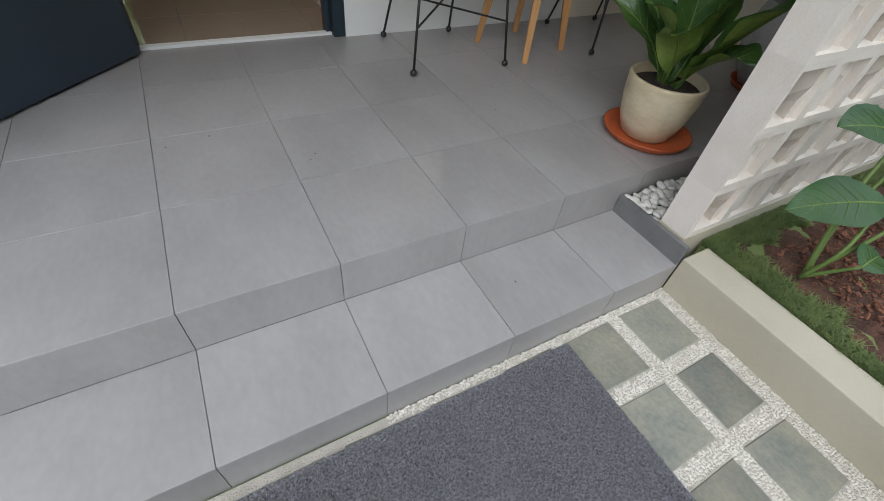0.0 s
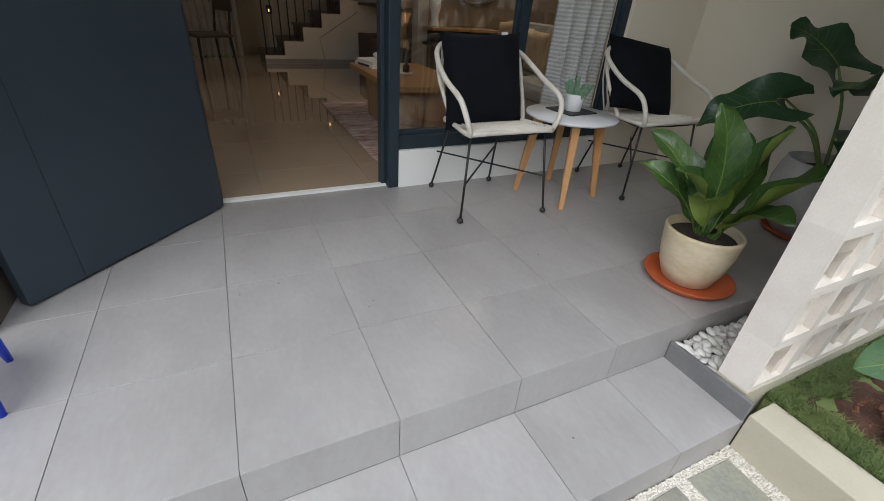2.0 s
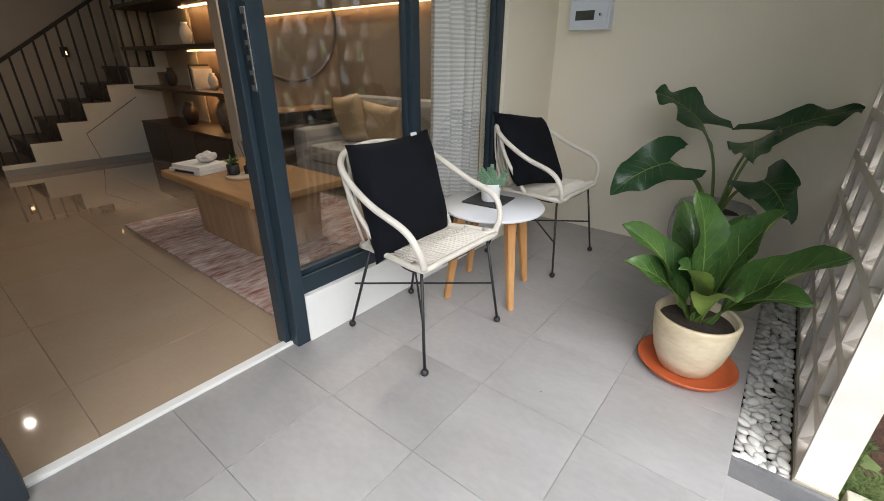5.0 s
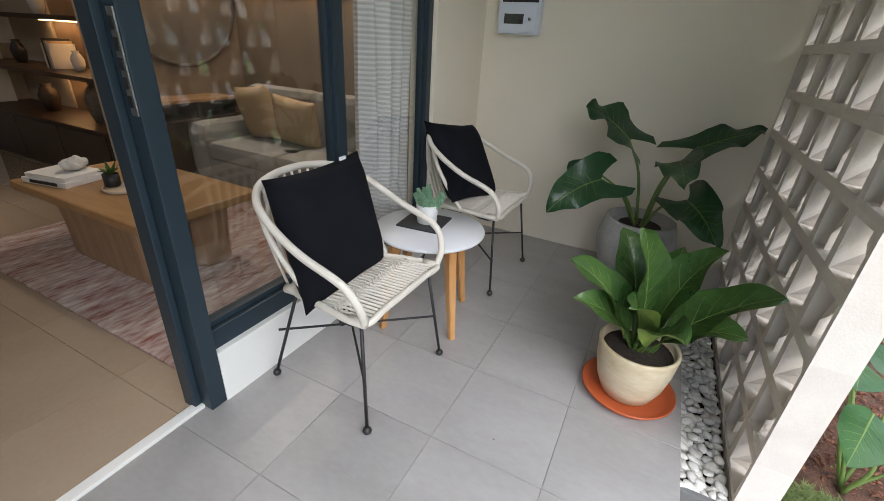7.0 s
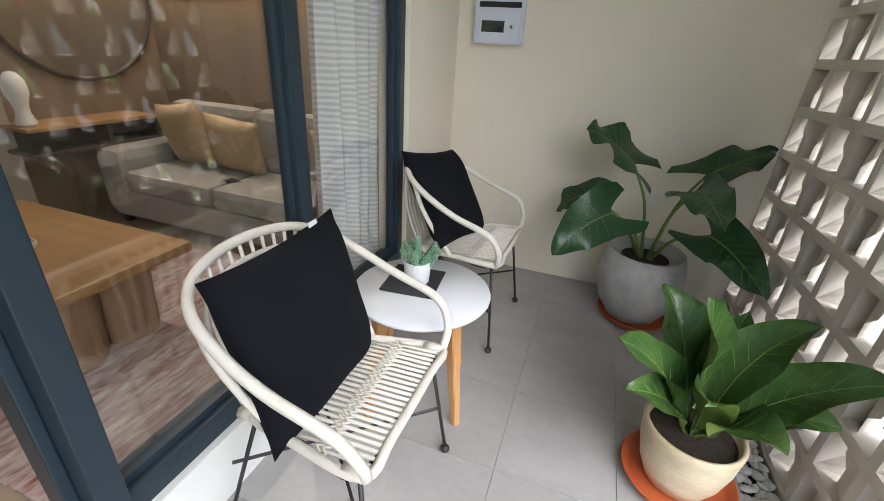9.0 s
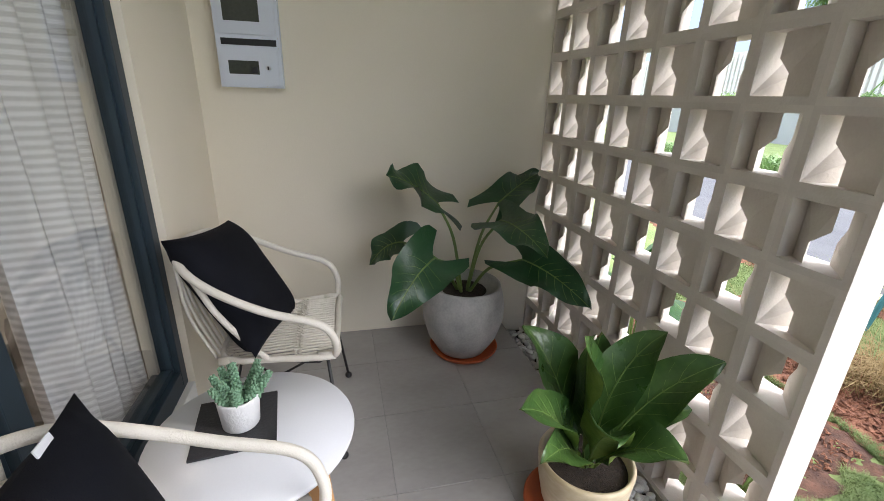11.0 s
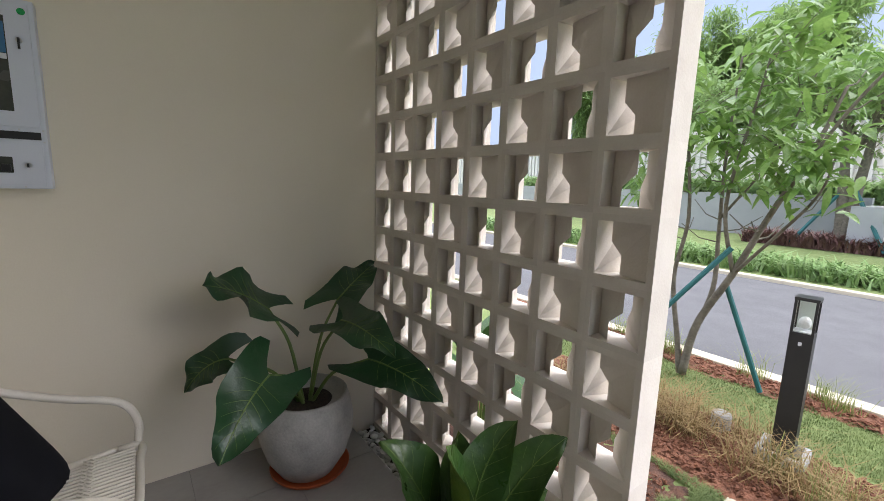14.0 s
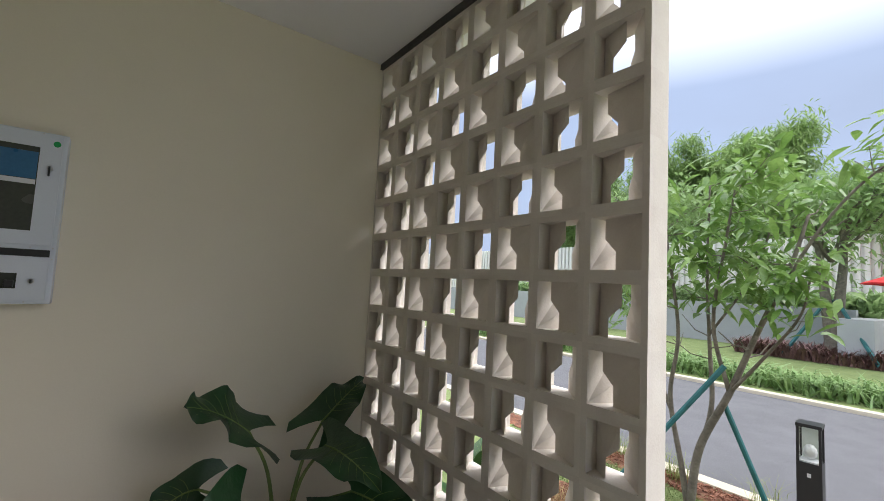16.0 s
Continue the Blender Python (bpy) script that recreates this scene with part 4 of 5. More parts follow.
def curtain(name, x0, x1, y, z0, z1, folds, label, material=CURTAIN, depth=0.035):
    """A pleated hanging cloth with uneven folds."""
    nx, nz = folds * 10, 24
    verts, faces = [], []
    for j in range(nz + 1):
        for i in range(nx + 1):
            u, v = i / nx, j / nz
            ph = u * folds * math.tau + 0.5 * math.sin(u * 9)
            x = x0 + (x1 - x0) * u + 0.006 * math.sin(ph * 0.5 + v * 2)
            verts.append((x, y + depth * math.sin(ph) * (0.75 + 0.25 * v) + 0.01 * math.sin(v * 6 + u * 20), z0 + (z1 - z0) * v))
    for j in range(nz):
        for i in range(nx):
            a = j * (nx + 1) + i
            faces.append((a, a + 1, a + nx + 2, a + nx + 1))
    ob = raw(name, verts, faces, material, smooth=True)
    return tagged(ob, label, "curtain")


def striped(m):
    """Fine horizontal woven bands."""
    n, l = m.node_tree.nodes, m.node_tree.links
    tc, w, r, mx = n.new("ShaderNodeTexCoord"), n.new("ShaderNodeTexWave"), n.new("ShaderNodeValToRGB"), n.new("ShaderNodeMix")
    w.bands_direction, w.inputs["Scale"].default_value, w.inputs["Distortion"].default_value = "Z", 13.0, 0.5
    r.color_ramp.elements[0].position, r.color_ramp.elements[1].position = 0.42, 0.58
    mx.data_type, mx.blend_type = "RGBA", "MULTIPLY"
    mx.inputs[0].default_value = 0.3
    src = n["Principled BSDF"].inputs["Base Color"].links[0].from_socket
    l.new(tc.outputs["Object"], w.inputs[0])
    l.new(w.outputs[0], r.inputs[0])
    l.new(src, mx.inputs[6])
    l.new(r.outputs[0], mx.inputs[7])
    l.new(mx.outputs[2], n["Principled BSDF"].inputs["Base Color"])


striped(CURTAIN)
curtain("curtain", 1.27, 1.72, 1.345, 0.02, 2.6, 4, "grey striped floor-length curtain inside the window", CURTAIN, 0.06)
curtain("curtain", -1.15, -0.33, 6.7, 0.02, 2.6, 9, "taupe floor-length curtain at the rear window", SOFA)
curtain("curtain", -1.9, -1.3, 7.1, 0.02, 2.6, 6, "taupe floor-length curtain beside the rear window", SOFA)
rw = tagged(thing("window_2", "rear window with dark frames", "window", (-0.9, 7.3, 0)), kind="structure")
for b in ((-0.45, -0.40), (-0.02, 0.02), (0.40, 0.45)):
    part("frame_post", box(b[0], b[1], -0.03, 0.03, 0.0, 2.3, 0.003), FRAME, rw)
part("frame_rail", box(-0.40, 0.40, -0.029, 0.029, 2.24, 2.3, 0.003), FRAME, rw)

# ---- garden, path and street ----
kerb = structure("kerb", box(0.712, 0.850, -1.81, -0.7245, -0.31, -0.128, 0.004), KERB, "cream rendered garden kerb beside the path")
structure("kerb_end", box(-3.0, 0.7115, -1.81, -1.70, -0.31, -0.1285, 0.004), KERB, "cream rendered garden kerb at the path's end")
structure("lawn", box(0.851, 30, -3.62, -0.695, -0.31, -0.145), LAWN, "short green lawn beside the porch")
structure("lawn_path", box(-30, 0.852, -3.62, -1.812, -0.31, -0.146), LAWN, "short green lawn before the road")
structure("road_kerb", box(-30, 40, -3.78, -3.62, -0.31, -0.115, 0.01), ROADKERB, "cream concrete kerb of the road")
structure("road", box(-60, 60, -8.45, -3.78, -0.31, -0.16), ASPHALT, "grey asphalt estate road")
structure("road_kerb_far", box(-60, 60, -8.65, -8.45, -0.31, -0.10, 0.01), ROADKERB, "cream concrete kerb across the road")
structure("lawn_far", box(-60, 60, -40, -8.65, -0.31, -0.11), LAWN, "green lawn across the road")
structure("pavement", box(-6.0, 0.711, -1.70, -0.726, -0.31, -0.292), CONCRETE, "path bed of the stone pavers")
# unseen pale slab, added so that the ground throws light into the porch
structure("driveway", box(-9.0, -1.47, -1.61, 0.30, -0.305, -0.285), mat("pale concrete drive", (0.42, 0.41, 0.38), (0.50, 0.49, 0.46), 3, 0.85), "unseen pale drive added to bounce light into the porch")


def patch(name, x0, x1, y0, y1, z, h, material, label, seed):
    """A low, uneven mound of earth whose ragged edge sinks into the lawn."""
    nx, ny = int((x1 - x0) / 0.025), int((y1 - y0) / 0.025)
    verts, faces = [], []
    for j in range(ny + 1):
        for i in range(nx + 1):
            x, y = x0 + (x1 - x0) * i / nx, y0 + (y1 - y0) * j / ny
            e = min(x - x0, x1 - x, y - y0, y1 - y) + 0.10 * noise.noise((x * 5, y * 5, seed)) + 0.04 * noise.noise((x * 17, y * 17, seed))
            k = max(-1, min(1, e / 0.08))
            verts.append((x, y, z + h * k + 0.026 * noise.noise((x * 22, y * 22, seed)) * (k > 0) + 0.014 * noise.noise((x * 60, y * 60, seed))))
    for j in range(ny):
        for i in range(nx):
            a = j * (nx + 1) + i
            faces.append((a, a + 1, a + nx + 2, a + nx + 1))
    return tagged(raw(name, verts, faces, material, smooth=True), label, kind="structure")


patch("soil_bed", 0.95, 2.5, -1.75, -0.76, -0.147, 0.012, RED_SOIL, "bare red soil of the planting bed", 3.0)
patch("mulch_bed", -1.2, 2.6, -2.62, -1.74, -0.147, 0.016, MULCH, "red-brown bark mulch before the lawn", 8.0)
patch("mulch_strip", -3.0, 5.0, -3.66, -3.28, -0.147, 0.014, MULCH, "red-brown bark mulch along the road kerb", 5.0)


def blades(name, spots, length, width, material, label, seed, lean=0.5, curl=0.35):
    """Many thin grass blades in one mesh; spots are (x, y, z)."""
    rg = np.random.RandomState(seed)
    p = np.array(spots, dtype=float)
    n = len(p)
    a = rg.uniform(0, math.tau, n)
    L = length * rg.uniform(0.5, 1.15, n)
    ln = lean * rg.uniform(0.1, 1.0, n)
    d = np.stack([np.cos(a) * ln, np.sin(a) * ln, np.ones(n)], 1)
    d /= np.linalg.norm(d, axis=1)[:, None]
    s = np.stack([-np.sin(a), np.cos(a), np.zeros(n)], 1) * (width * rg.uniform(0.6, 1.2, n))[:, None] / 2
    mid = p + d * (L * 0.55)[:, None]
    tip = p + d * L[:, None] + np.stack([np.cos(a) * L * curl, np.sin(a) * L * curl, -L * curl * 0.5], 1)
    v = np.stack([p - s, p + s, mid - s * 0.8, mid + s * 0.8, tip], 1).reshape(-1, 3)
    faces = []
    for i in range(n):
        o = 5 * i
        faces += [(o, o + 1, o + 3, o + 2), (o + 2, o + 3, o + 4)]
    return tagged(raw(name, v.tolist(), faces, material), label, kind="stuff")


rg = random.Random(3)
turf = []
while len(turf) < 26000:
    x, y = rg.uniform(0.856, 2.6), rg.uniform(-1.8, -0.68)
    e = min(x - 0.95, 2.5 - x, y + 1.75, -0.76 - y) + 0.10 * noise.noise((x * 5, y * 5, 3.0)) + 0.04 * noise.noise((x * 17, y * 17, 3.0))
    if e < 0.02:
        turf.append((x, y, -0.147))
blades("turf", turf, 0.045, 0.0035, GRASS, "tufted green turf around the planting bed", 1, 0.9)
turf = []
while len(turf) < 42000:
    x, y = rg.uniform(-0.6, 3.2), rg.uniform(-3.4, -1.82)
    e = min(x + 1.2, 2.6 - x, y + 2.62, -1.74 - y) + 0.10 * noise.noise((x * 5, y * 5, 8.0)) + 0.04 * noise.noise((x * 17, y * 17, 8.0))
    if e < 0.0:
        turf.append((x, y, -0.147))
blades("turf_lawn", turf, 0.03, 0.004, GRASS, "short mown turf before the road", 2, 0.9)
straw = []
for cx, cy, n in ((0.90, -2.07, 90), (1.24, -2.19, 120), (1.20, -2.30, 100), (0.77, -2.20, 110), (0.64, -2.13, 80), (0.47, -2.10, 80), (0.40, -2.05, 70), (1.38, -2.24, 130), (1.5, -2.1, 120), (1.55, -2.4, 120),
                  (1.35, -2.45, 110), (1.02, -2.42, 60), (0.2, -2.15, 80), (-0.1, -2.1, 80), (1.7, -2.2, 120), (1.9, -2.3, 110), (0.9, -2.55, 50), (2.1, -2.1, 110)):
    for k in range(n):
        straw.append((cx + rg.gauss(0, 0.055), cy + rg.gauss(0, 0.055), -0.143))
blades("dry_grass", straw, 0.33, 0.0055, DRY, "clumps of dry straw-coloured ornamental grass", 4, 1.1, 0.45)
straw = []
for k in range(26):
    cx, cy = rg.uniform(-0.6, 3.4), rg.uniform(-3.6, -3.35)
    straw += [(cx + rg.gauss(0, 0.03), cy + rg.gauss(0, 0.03), -0.143) for j in range(28)]
for cx, cy in ((0.47, -2.12), (0.78, -2.22), (0.62, -2.3), (0.55, -2.05)):
    straw += [(cx + rg.gauss(0, 0.03), cy + rg.gauss(0, 0.03), -0.143) for j in range(40)]
blades("green_grass", straw, 0.30, 0.004, mat("yellow-green grass", (0.16, 0.21, 0.05), (0.27, 0.32, 0.10), 9, 0.7, trans=0.3), "thin yellow-green grass tufts by the road kerb", 6, 0.7, 0.3)
# bark chips
rn = np.random.RandomState(9)
cv, cf = [], []
for k in range(11500):
    x, y = (rn.uniform(-0.4, 2.4), rn.uniform(-2.58, -1.84)) if k < 7500 else (rn.uniform(-0.5, 3.2), rn.uniform(-3.6, -3.32)) if k < 9000 else (rn.uniform(1.05, 2.4), rn.uniform(-1.65, -0.85))
    s = rn.uniform(0.006, 0.026) * (0.55 if k >= 9000 else 1)
    m = pose(x, y, -0.129 + rn.uniform(-0.004, 0.014), rn.uniform(-40, 40), rn.uniform(-40, 40), rn.uniform(0, 360))
    o = len(cv)
    for q in ((-1, -0.4, -0.2), (1, -0.3, -0.25), (0.9, 0.45, -0.2), (-0.8, 0.4, -0.2), (-0.7, -0.3, 0.2), (0.8, -0.25, 0.2), (0.7, 0.3, 0.25), (-0.9, 0.35, 0.15)):
        cv.append(tuple(m @ (Vector(q) * s)))
    cf += [(o, o + 3, o + 2, o + 1), (o + 4, o + 5, o + 6, o + 7), (o, o + 1, o + 5, o + 4), (o + 1, o + 2, o + 6, o + 5), (o + 2, o + 3, o + 7, o + 6), (o + 3, o, o + 4, o + 7)]
tagged(raw("bark_chips", cv, cf, MULCH), "scattered red-brown bark chips", kind="stuff")

# broad-leaved plant in the bed
cn = thing("garden_plant", "broad-leaved green plant in the red soil bed", "plant", (1.03, -0.96, -0.125))
for k, (m, b, t, w, f) in enumerate((
        ((0.0, -0.03, 0.16), (0.10, 0.0, 0.30), (-0.18, 0.13, 0.26), 0.17, (-0.3, -0.3, 0.9)), ((0.02, -0.04, 0.06), (0.03, -0.09, 0.13), (0.16, -0.09, 0.13), 0.11, (-0.2, -0.3, 0.9)),
        ((0.05, 0.06, 0.25), (0.14, 0.10, 0.47), (-0.12, 0.18, 0.50), 0.16, (-0.3, -0.2, 0.9)), ((0.12, -0.05, 0.2), (0.24, -0.08, 0.36), (0.52, -0.16, 0.36), 0.2, (0.2, -0.1, 1)),
        ((0.1, 0.05, 0.2), (0.22, 0.06, 0.5), (0.5, 0.08, 0.62), 0.2, (-0.4, 0, 1)))):
    lf = leaf_part(cn, b, (Vector(b) + Vector(t)) / 2 + Vector((0, 0, 0.03)), t, w, mat("garden leaf", (0.018, 0.065, 0.012), (0.04, 0.11, 0.025), 9, 0.36, trans=0.15) if k == 0 else bpy.data.materials["garden leaf"], "oval", f, 0.12, 0.02, True, k)
    part("stalk", tube(smooth_line([(0.01 * k, 0, 0), m, b], 5), 0.008, 8, r2=0.005), STEM, cn, smooth=True)
sm = thing("garden_plant", "broad-leaved green shoots beside the screen", "plant", (1.9, -1.05, -0.125))
for k in range(7):
    a = k * 0.9
    b = (0.05 * math.cos(a), 0.05 * math.sin(a), 0.3 + 0.08 * (k % 4))
    t = (0.28 * math.cos(a), 0.28 * math.sin(a), 0.42 + 0.14 * (k % 4))
    leaf_part(sm, b, (Vector(b) + Vector(t)) / 2 + Vector((0, 0, 0.06)), t, 0.13, bpy.data.materials["garden leaf"], "oval", (0, 0, 1), 0.2, 0.03, True, k)
    part("stalk", tube([(0, 0, 0), b], 0.007, 6), STEM, sm)

# bollard lamp
bo = thing("bollard_lamp", "black square bollard lamp with a glazed head on a concrete pad", "lamp", (0.80, -2.42, -0.13), 5)
part("pad", box(-0.115, 0.115, -0.115, 0.115, 0.0, 0.07, 0.006), CONCRETE, bo)
part("base_plate", box(-0.085, 0.085, -0.085, 0.085, 0.07, 0.08, 0.002), BLACK, bo)
part("post", box(-0.052, 0.052, -0.052, 0.052, 0.08, 0.775, 0.002), BLACK, bo)
for x in (-1, 1):
    for y in (-1, 1):
        part("corner_bar", box(x * 0.0455 - 0.006, x * 0.0455 + 0.006, y * 0.0455 - 0.006, y * 0.0455 + 0.006, 0.775, 0.955), BLACK, bo)
part("cap", box(-0.054, 0.054, -0.054, 0.054, 0.955, 0.972, 0.002), BLACK, bo)
pn = part("pane", box(-0.044, 0.044, -0.044, 0.044, 0.776, 0.954), pane_glass("lamp glass", (0.86, 0.88, 0.86)), bo, "clear glazing")
pn.visible_shadow = False
part("bulb", ball((0, 0, 0.825), 0.03, None, 2, (1, 1, 1.25)), CERAMIC, bo, "white bulb", smooth=True)
part("diffuser", box(-0.04, 0.04, -0.043, -0.039, 0.783, 0.953), mat("frosted glass", (0.70, 0.73, 0.70), (0.76, 0.79, 0.76), 5, 0.6, trans=0.6), bo, "frosted rear glazing")
part("inner_plate", box(-0.043, 0.043, -0.043, 0.043, 0.7755, 0.782), WHITE, bo)
part("badge", box(-0.008, 0.008, 0.0522, 0.0535, 0.705, 0.725), WHITE, bo, "small white badge")
stub = tagged(part("concrete_stub", lathe([(0, 0), (0.055, 0), (0.058, 0.10), (0.05, 0.115), (0, 0.118)], 24), CONCRETE), "short round concrete post in the dry grass", "post")
stub.matrix_basis = pose(1.14, -2.46, -0.13)


# ---- trees ----
def foliage(parent, name, tips, per, L, W, material, spread, seed, droop=0.25, label=""):
    """Clusters of folded leaves at the twig ends, in one mesh."""
    rg2 = np.random.RandomState(seed)
    n = len(tips) * per
    c = np.repeat(np.array([tuple(t) for t in tips]), per, 0) + rg2.normal(0, spread, (n, 3))
    a, e = rg2.uniform(0, math.tau, n), rg2.normal(0.05, 0.45, n)
    d = np.stack([np.cos(a) * np.cos(e), np.sin(a) * np.cos(e), np.sin(e) - droop], 1)
    d /= np.linalg.norm(d, axis=1)[:, None]
    s = np.stack([-np.sin(a), np.cos(a), rg2.normal(0, 0.35, n)], 1)
    u = np.cross(d, s)
    ll = (L * rg2.uniform(0.6, 1.15, n))[:, None]
    ww = (W * rg2.uniform(0.7, 1.1, n))[:, None] / 2
    dn = np.array([0, 0, -1.0])
    # a lanceolate blade: a folded spine with margins that bow out and a drooping tip
    rows = []
    for q, w in ((0.22, 0.62), (0.48, 1.0), (0.76, 0.62)):
        mid = c + d * ll * q + dn * ll * 0.30 * q * q
        rows += [mid + s * ww * w + u * ww * 0.3 * w, mid, mid - s * ww * w + u * ww * 0.3 * w]
    v = np.stack([c] + rows + [c + d * ll + dn * ll * 0.30], 1).reshape(-1, 3)
    faces = []
    for i in range(n):
        o = 11 * i
        faces += [(o, o + 2, o + 1), (o, o + 3, o + 2), (o + 7, o + 8, o + 10), (o + 8, o + 9, o + 10)]
        for k in (1, 4):
            faces += [(o + k, o + k + 1, o + k + 4, o + k + 3), (o + k + 1, o + k + 2, o + k + 5, o + k + 4)]
    return raw(name, v.tolist(), faces, material, parent, label, smooth=True)


def limbs(tree, stems, material, seed, twigs=5, reach=0.35, lift=0.5):
    """Tapered limbs along the given lines, with side twigs; returns the twig ends."""
    r3 = random.Random(seed)
    tips = []
    for pts, r0, r1 in stems:
        line = smooth_line(pts, 6)
        part("limb", tube(line, r0, 8, r2=r1), material, tree, smooth=True)
        for k in range(twigs):
            i = int(len(line) * r3.uniform(0.45, 0.98))
            p = line[min(i, len(line) - 1)]
            a = r3.uniform(0, math.tau)
            q = p + Vector((math.cos(a), math.sin(a), lift)).normalized() * reach * r3.uniform(0.5, 1.2)
            m = (p + q) / 2 + Vector((0, 0, -0.04))
            part("twig", tube([p, m, q], r1 * 0.8, 5, r2=r1 * 0.35), material, tree)
            tips += [q, m + (q - m) * 0.5]
        tips.append(line[-1])
    return tips


tree = thing("garden_tree", "young broad-leaved tree with several stems tied to green stakes", "tree", (1.68, -3.1, -0.12))
STEMS = [([(0, 0, 0), (-0.07, 0, 0.45), (-0.27, 0, 0.90), (-0.43, 0.0, 1.32), (-0.63, -0.05, 1.85), (-0.72, -0.1, 2.2)], 0.035, 0.010),
         ([(0.02, 0, 0), (0.06, 0.02, 0.30), (0.13, 0.05, 0.80), (0.05, 0.1, 1.3), (0.10, 0.15, 1.9), (0.15, 0.2, 2.4)], 0.026, 0.007),
         ([(-0.05, 0, 0.35), (-0.12, -0.08, 0.75), (-0.10, -0.1, 1.2), (-0.08, -0.1, 1.8), (-0.10, -0.1, 2.5)], 0.024, 0.007),
         ([(-0.27, 0, 0.9), (-0.2, 0.1, 1.4), (-0.30, 0.15, 2.0), (-0.38, 0.2, 2.4)], 0.018, 0.006),
         ([(-0.27, 0, 0.9), (-0.55, 0.12, 1.25), (-0.74, 0.2, 1.52), (-0.80, 0.22, 1.8)], 0.014, 0.005),
         ([(-0.43, 0, 1.32), (-0.75, 0.1, 1.95), (-1.0, 0.15, 2.3), (-1.25, 0.2, 2.5)], 0.014, 0.005),
         ([(0.1, 0.03, 0.6), (0.3, 0, 1.1), (0.38, 0, 1.7), (0.42, 0.1, 2.2)], 0.018, 0.006),
         ([(-0.1, -0.08, 1.3), (-0.35, -0.25, 1.8), (-0.5, -0.35, 2.4)], 0.012, 0.005)]
tips = limbs(tree, STEMS, BARK, 21, 8, 0.30)
tips = [t for k, t in enumerate(tips) if t.z > 1.45 and (t.x > -0.72 or k % 3 == 0)]
foliage(tree, "crown", tips, 13, 0.155, 0.054, TREE_LEAF, 0.09, 31, 0.3)
for k, (a, b) in enumerate((((-0.5, -0.18, 0), (-0.22, -0.05, 0.80)), ((0.32, 0.55, 0.15), (-0.31, 0.2, 1.12)), ((0.25, 0.15, 0.0), (0.30, -0.2, 0.72)))):
    part("stake", tube([a, b], 0.02, 8), STAKE, tree, "dark green support stake")


def far_tree(at, h, r, seed, label, leaf=0.24, n=60, material=FAR_LEAF, stakes=True, lean=0.25):
    """A two-stemmed tree with a loose crown."""
    t = thing("tree", label, "tree", at)
    r4 = random.Random(seed)
    stems = []
    for s in (-1, 1):
        stems.append(([(0, 0, 0), (s * lean * 0.4, 0, h * 0.22), (s * lean * 0.8, 0.1 * s, h * 0.45), (s * lean * 1.6, 0.1, h * 0.7), (s * r * 0.6, 0.2 * s, h * 0.92)], 0.17, 0.03))
    for k in range(6):
        a = k * 1.05
        stems.append(([(0, 0, h * 0.5), (math.cos(a) * r * 0.5, math.sin(a) * r * 0.4, h * 0.72), (math.cos(a) * r, math.sin(a) * r * 0.8, h * r4.uniform(0.72, 1.0))], 0.05, 0.012))
    tp = limbs(t, stems, BARK, seed, max(3, n // 8), r * 0.45, 0.35)
    tp = [q for q in tp if q.z > h * 0.5]
    foliage(t, "crown", tp, 34, leaf, leaf * 0.36, material, r * 0.16, seed)
    if stakes:
        for a in (0.4, 2.6, 4.6):
            part("stake", tube([(1.1 * math.cos(a), 1.1 * math.sin(a), 0.1), (0.1 * math.cos(a), 0.1 * math.sin(a), 1.7)], 0.05, 6), STAKE, t, "teal support stake")
    return t


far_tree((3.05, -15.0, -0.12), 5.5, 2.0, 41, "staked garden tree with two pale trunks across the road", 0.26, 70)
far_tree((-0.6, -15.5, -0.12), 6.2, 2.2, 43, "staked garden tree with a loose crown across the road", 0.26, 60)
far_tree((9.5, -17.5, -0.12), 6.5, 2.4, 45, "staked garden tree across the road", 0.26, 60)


def bamboo(at, h, r, seed):
    """A clump of arching canes with feathery leaves."""
    t = thing("bamboo_clump", "tall feathery bamboo clump behind the fence", "bamboo", at, group="bamboo screen")
    r5 = random.Random(seed)
    tp = []
    for k in range(12):
        a = r5.uniform(0, math.tau)
        hh = h * r5.uniform(0.75, 1.05)
        line = smooth_line([(0.3 * math.cos(a), 0.3 * math.sin(a), 0), (0.5 * r * math.cos(a) * 0.5, 0.5 * r * math.sin(a) * 0.5, hh * 0.5), (r * 0.6 * math.cos(a), r * 0.6 * math.sin(a), hh * 0.85), (r * math.cos(a), r * math.sin(a), hh * 0.95)], 6)
        part("cane", tube(line, 0.05, 5, r2=0.012), STEM, t)
        tp += [p + Vector((r5.uniform(-0.5, 0.5), r5.uniform(-0.5, 0.5), r5.uniform(-0.3, 0.4))) for p in line[6:] for q in range(3)]
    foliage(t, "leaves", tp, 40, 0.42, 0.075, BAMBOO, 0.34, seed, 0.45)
    return t


# bamboo green lightened, with the far haze mixed into it
BAMBOO = mat("haze-lightened bamboo leaf", (0.16, 0.27, 0.08), (0.30, 0.42, 0.15), 1.5, 0.6, 0.1, 0, 60, trans=0.4)
for k, (x, h) in enumerate(((12.5, 10.2), (10.2, 10.6), (7.8, 10.8), (5.4, 7.6), (2.6, 6.4), (15, 9.5), (-0.5, 6.6), (-4, 7.5), (18.5, 9.5))):
    bamboo((x, -25.5 - (k % 2), -0.12), h, 1.9, 60 + k)

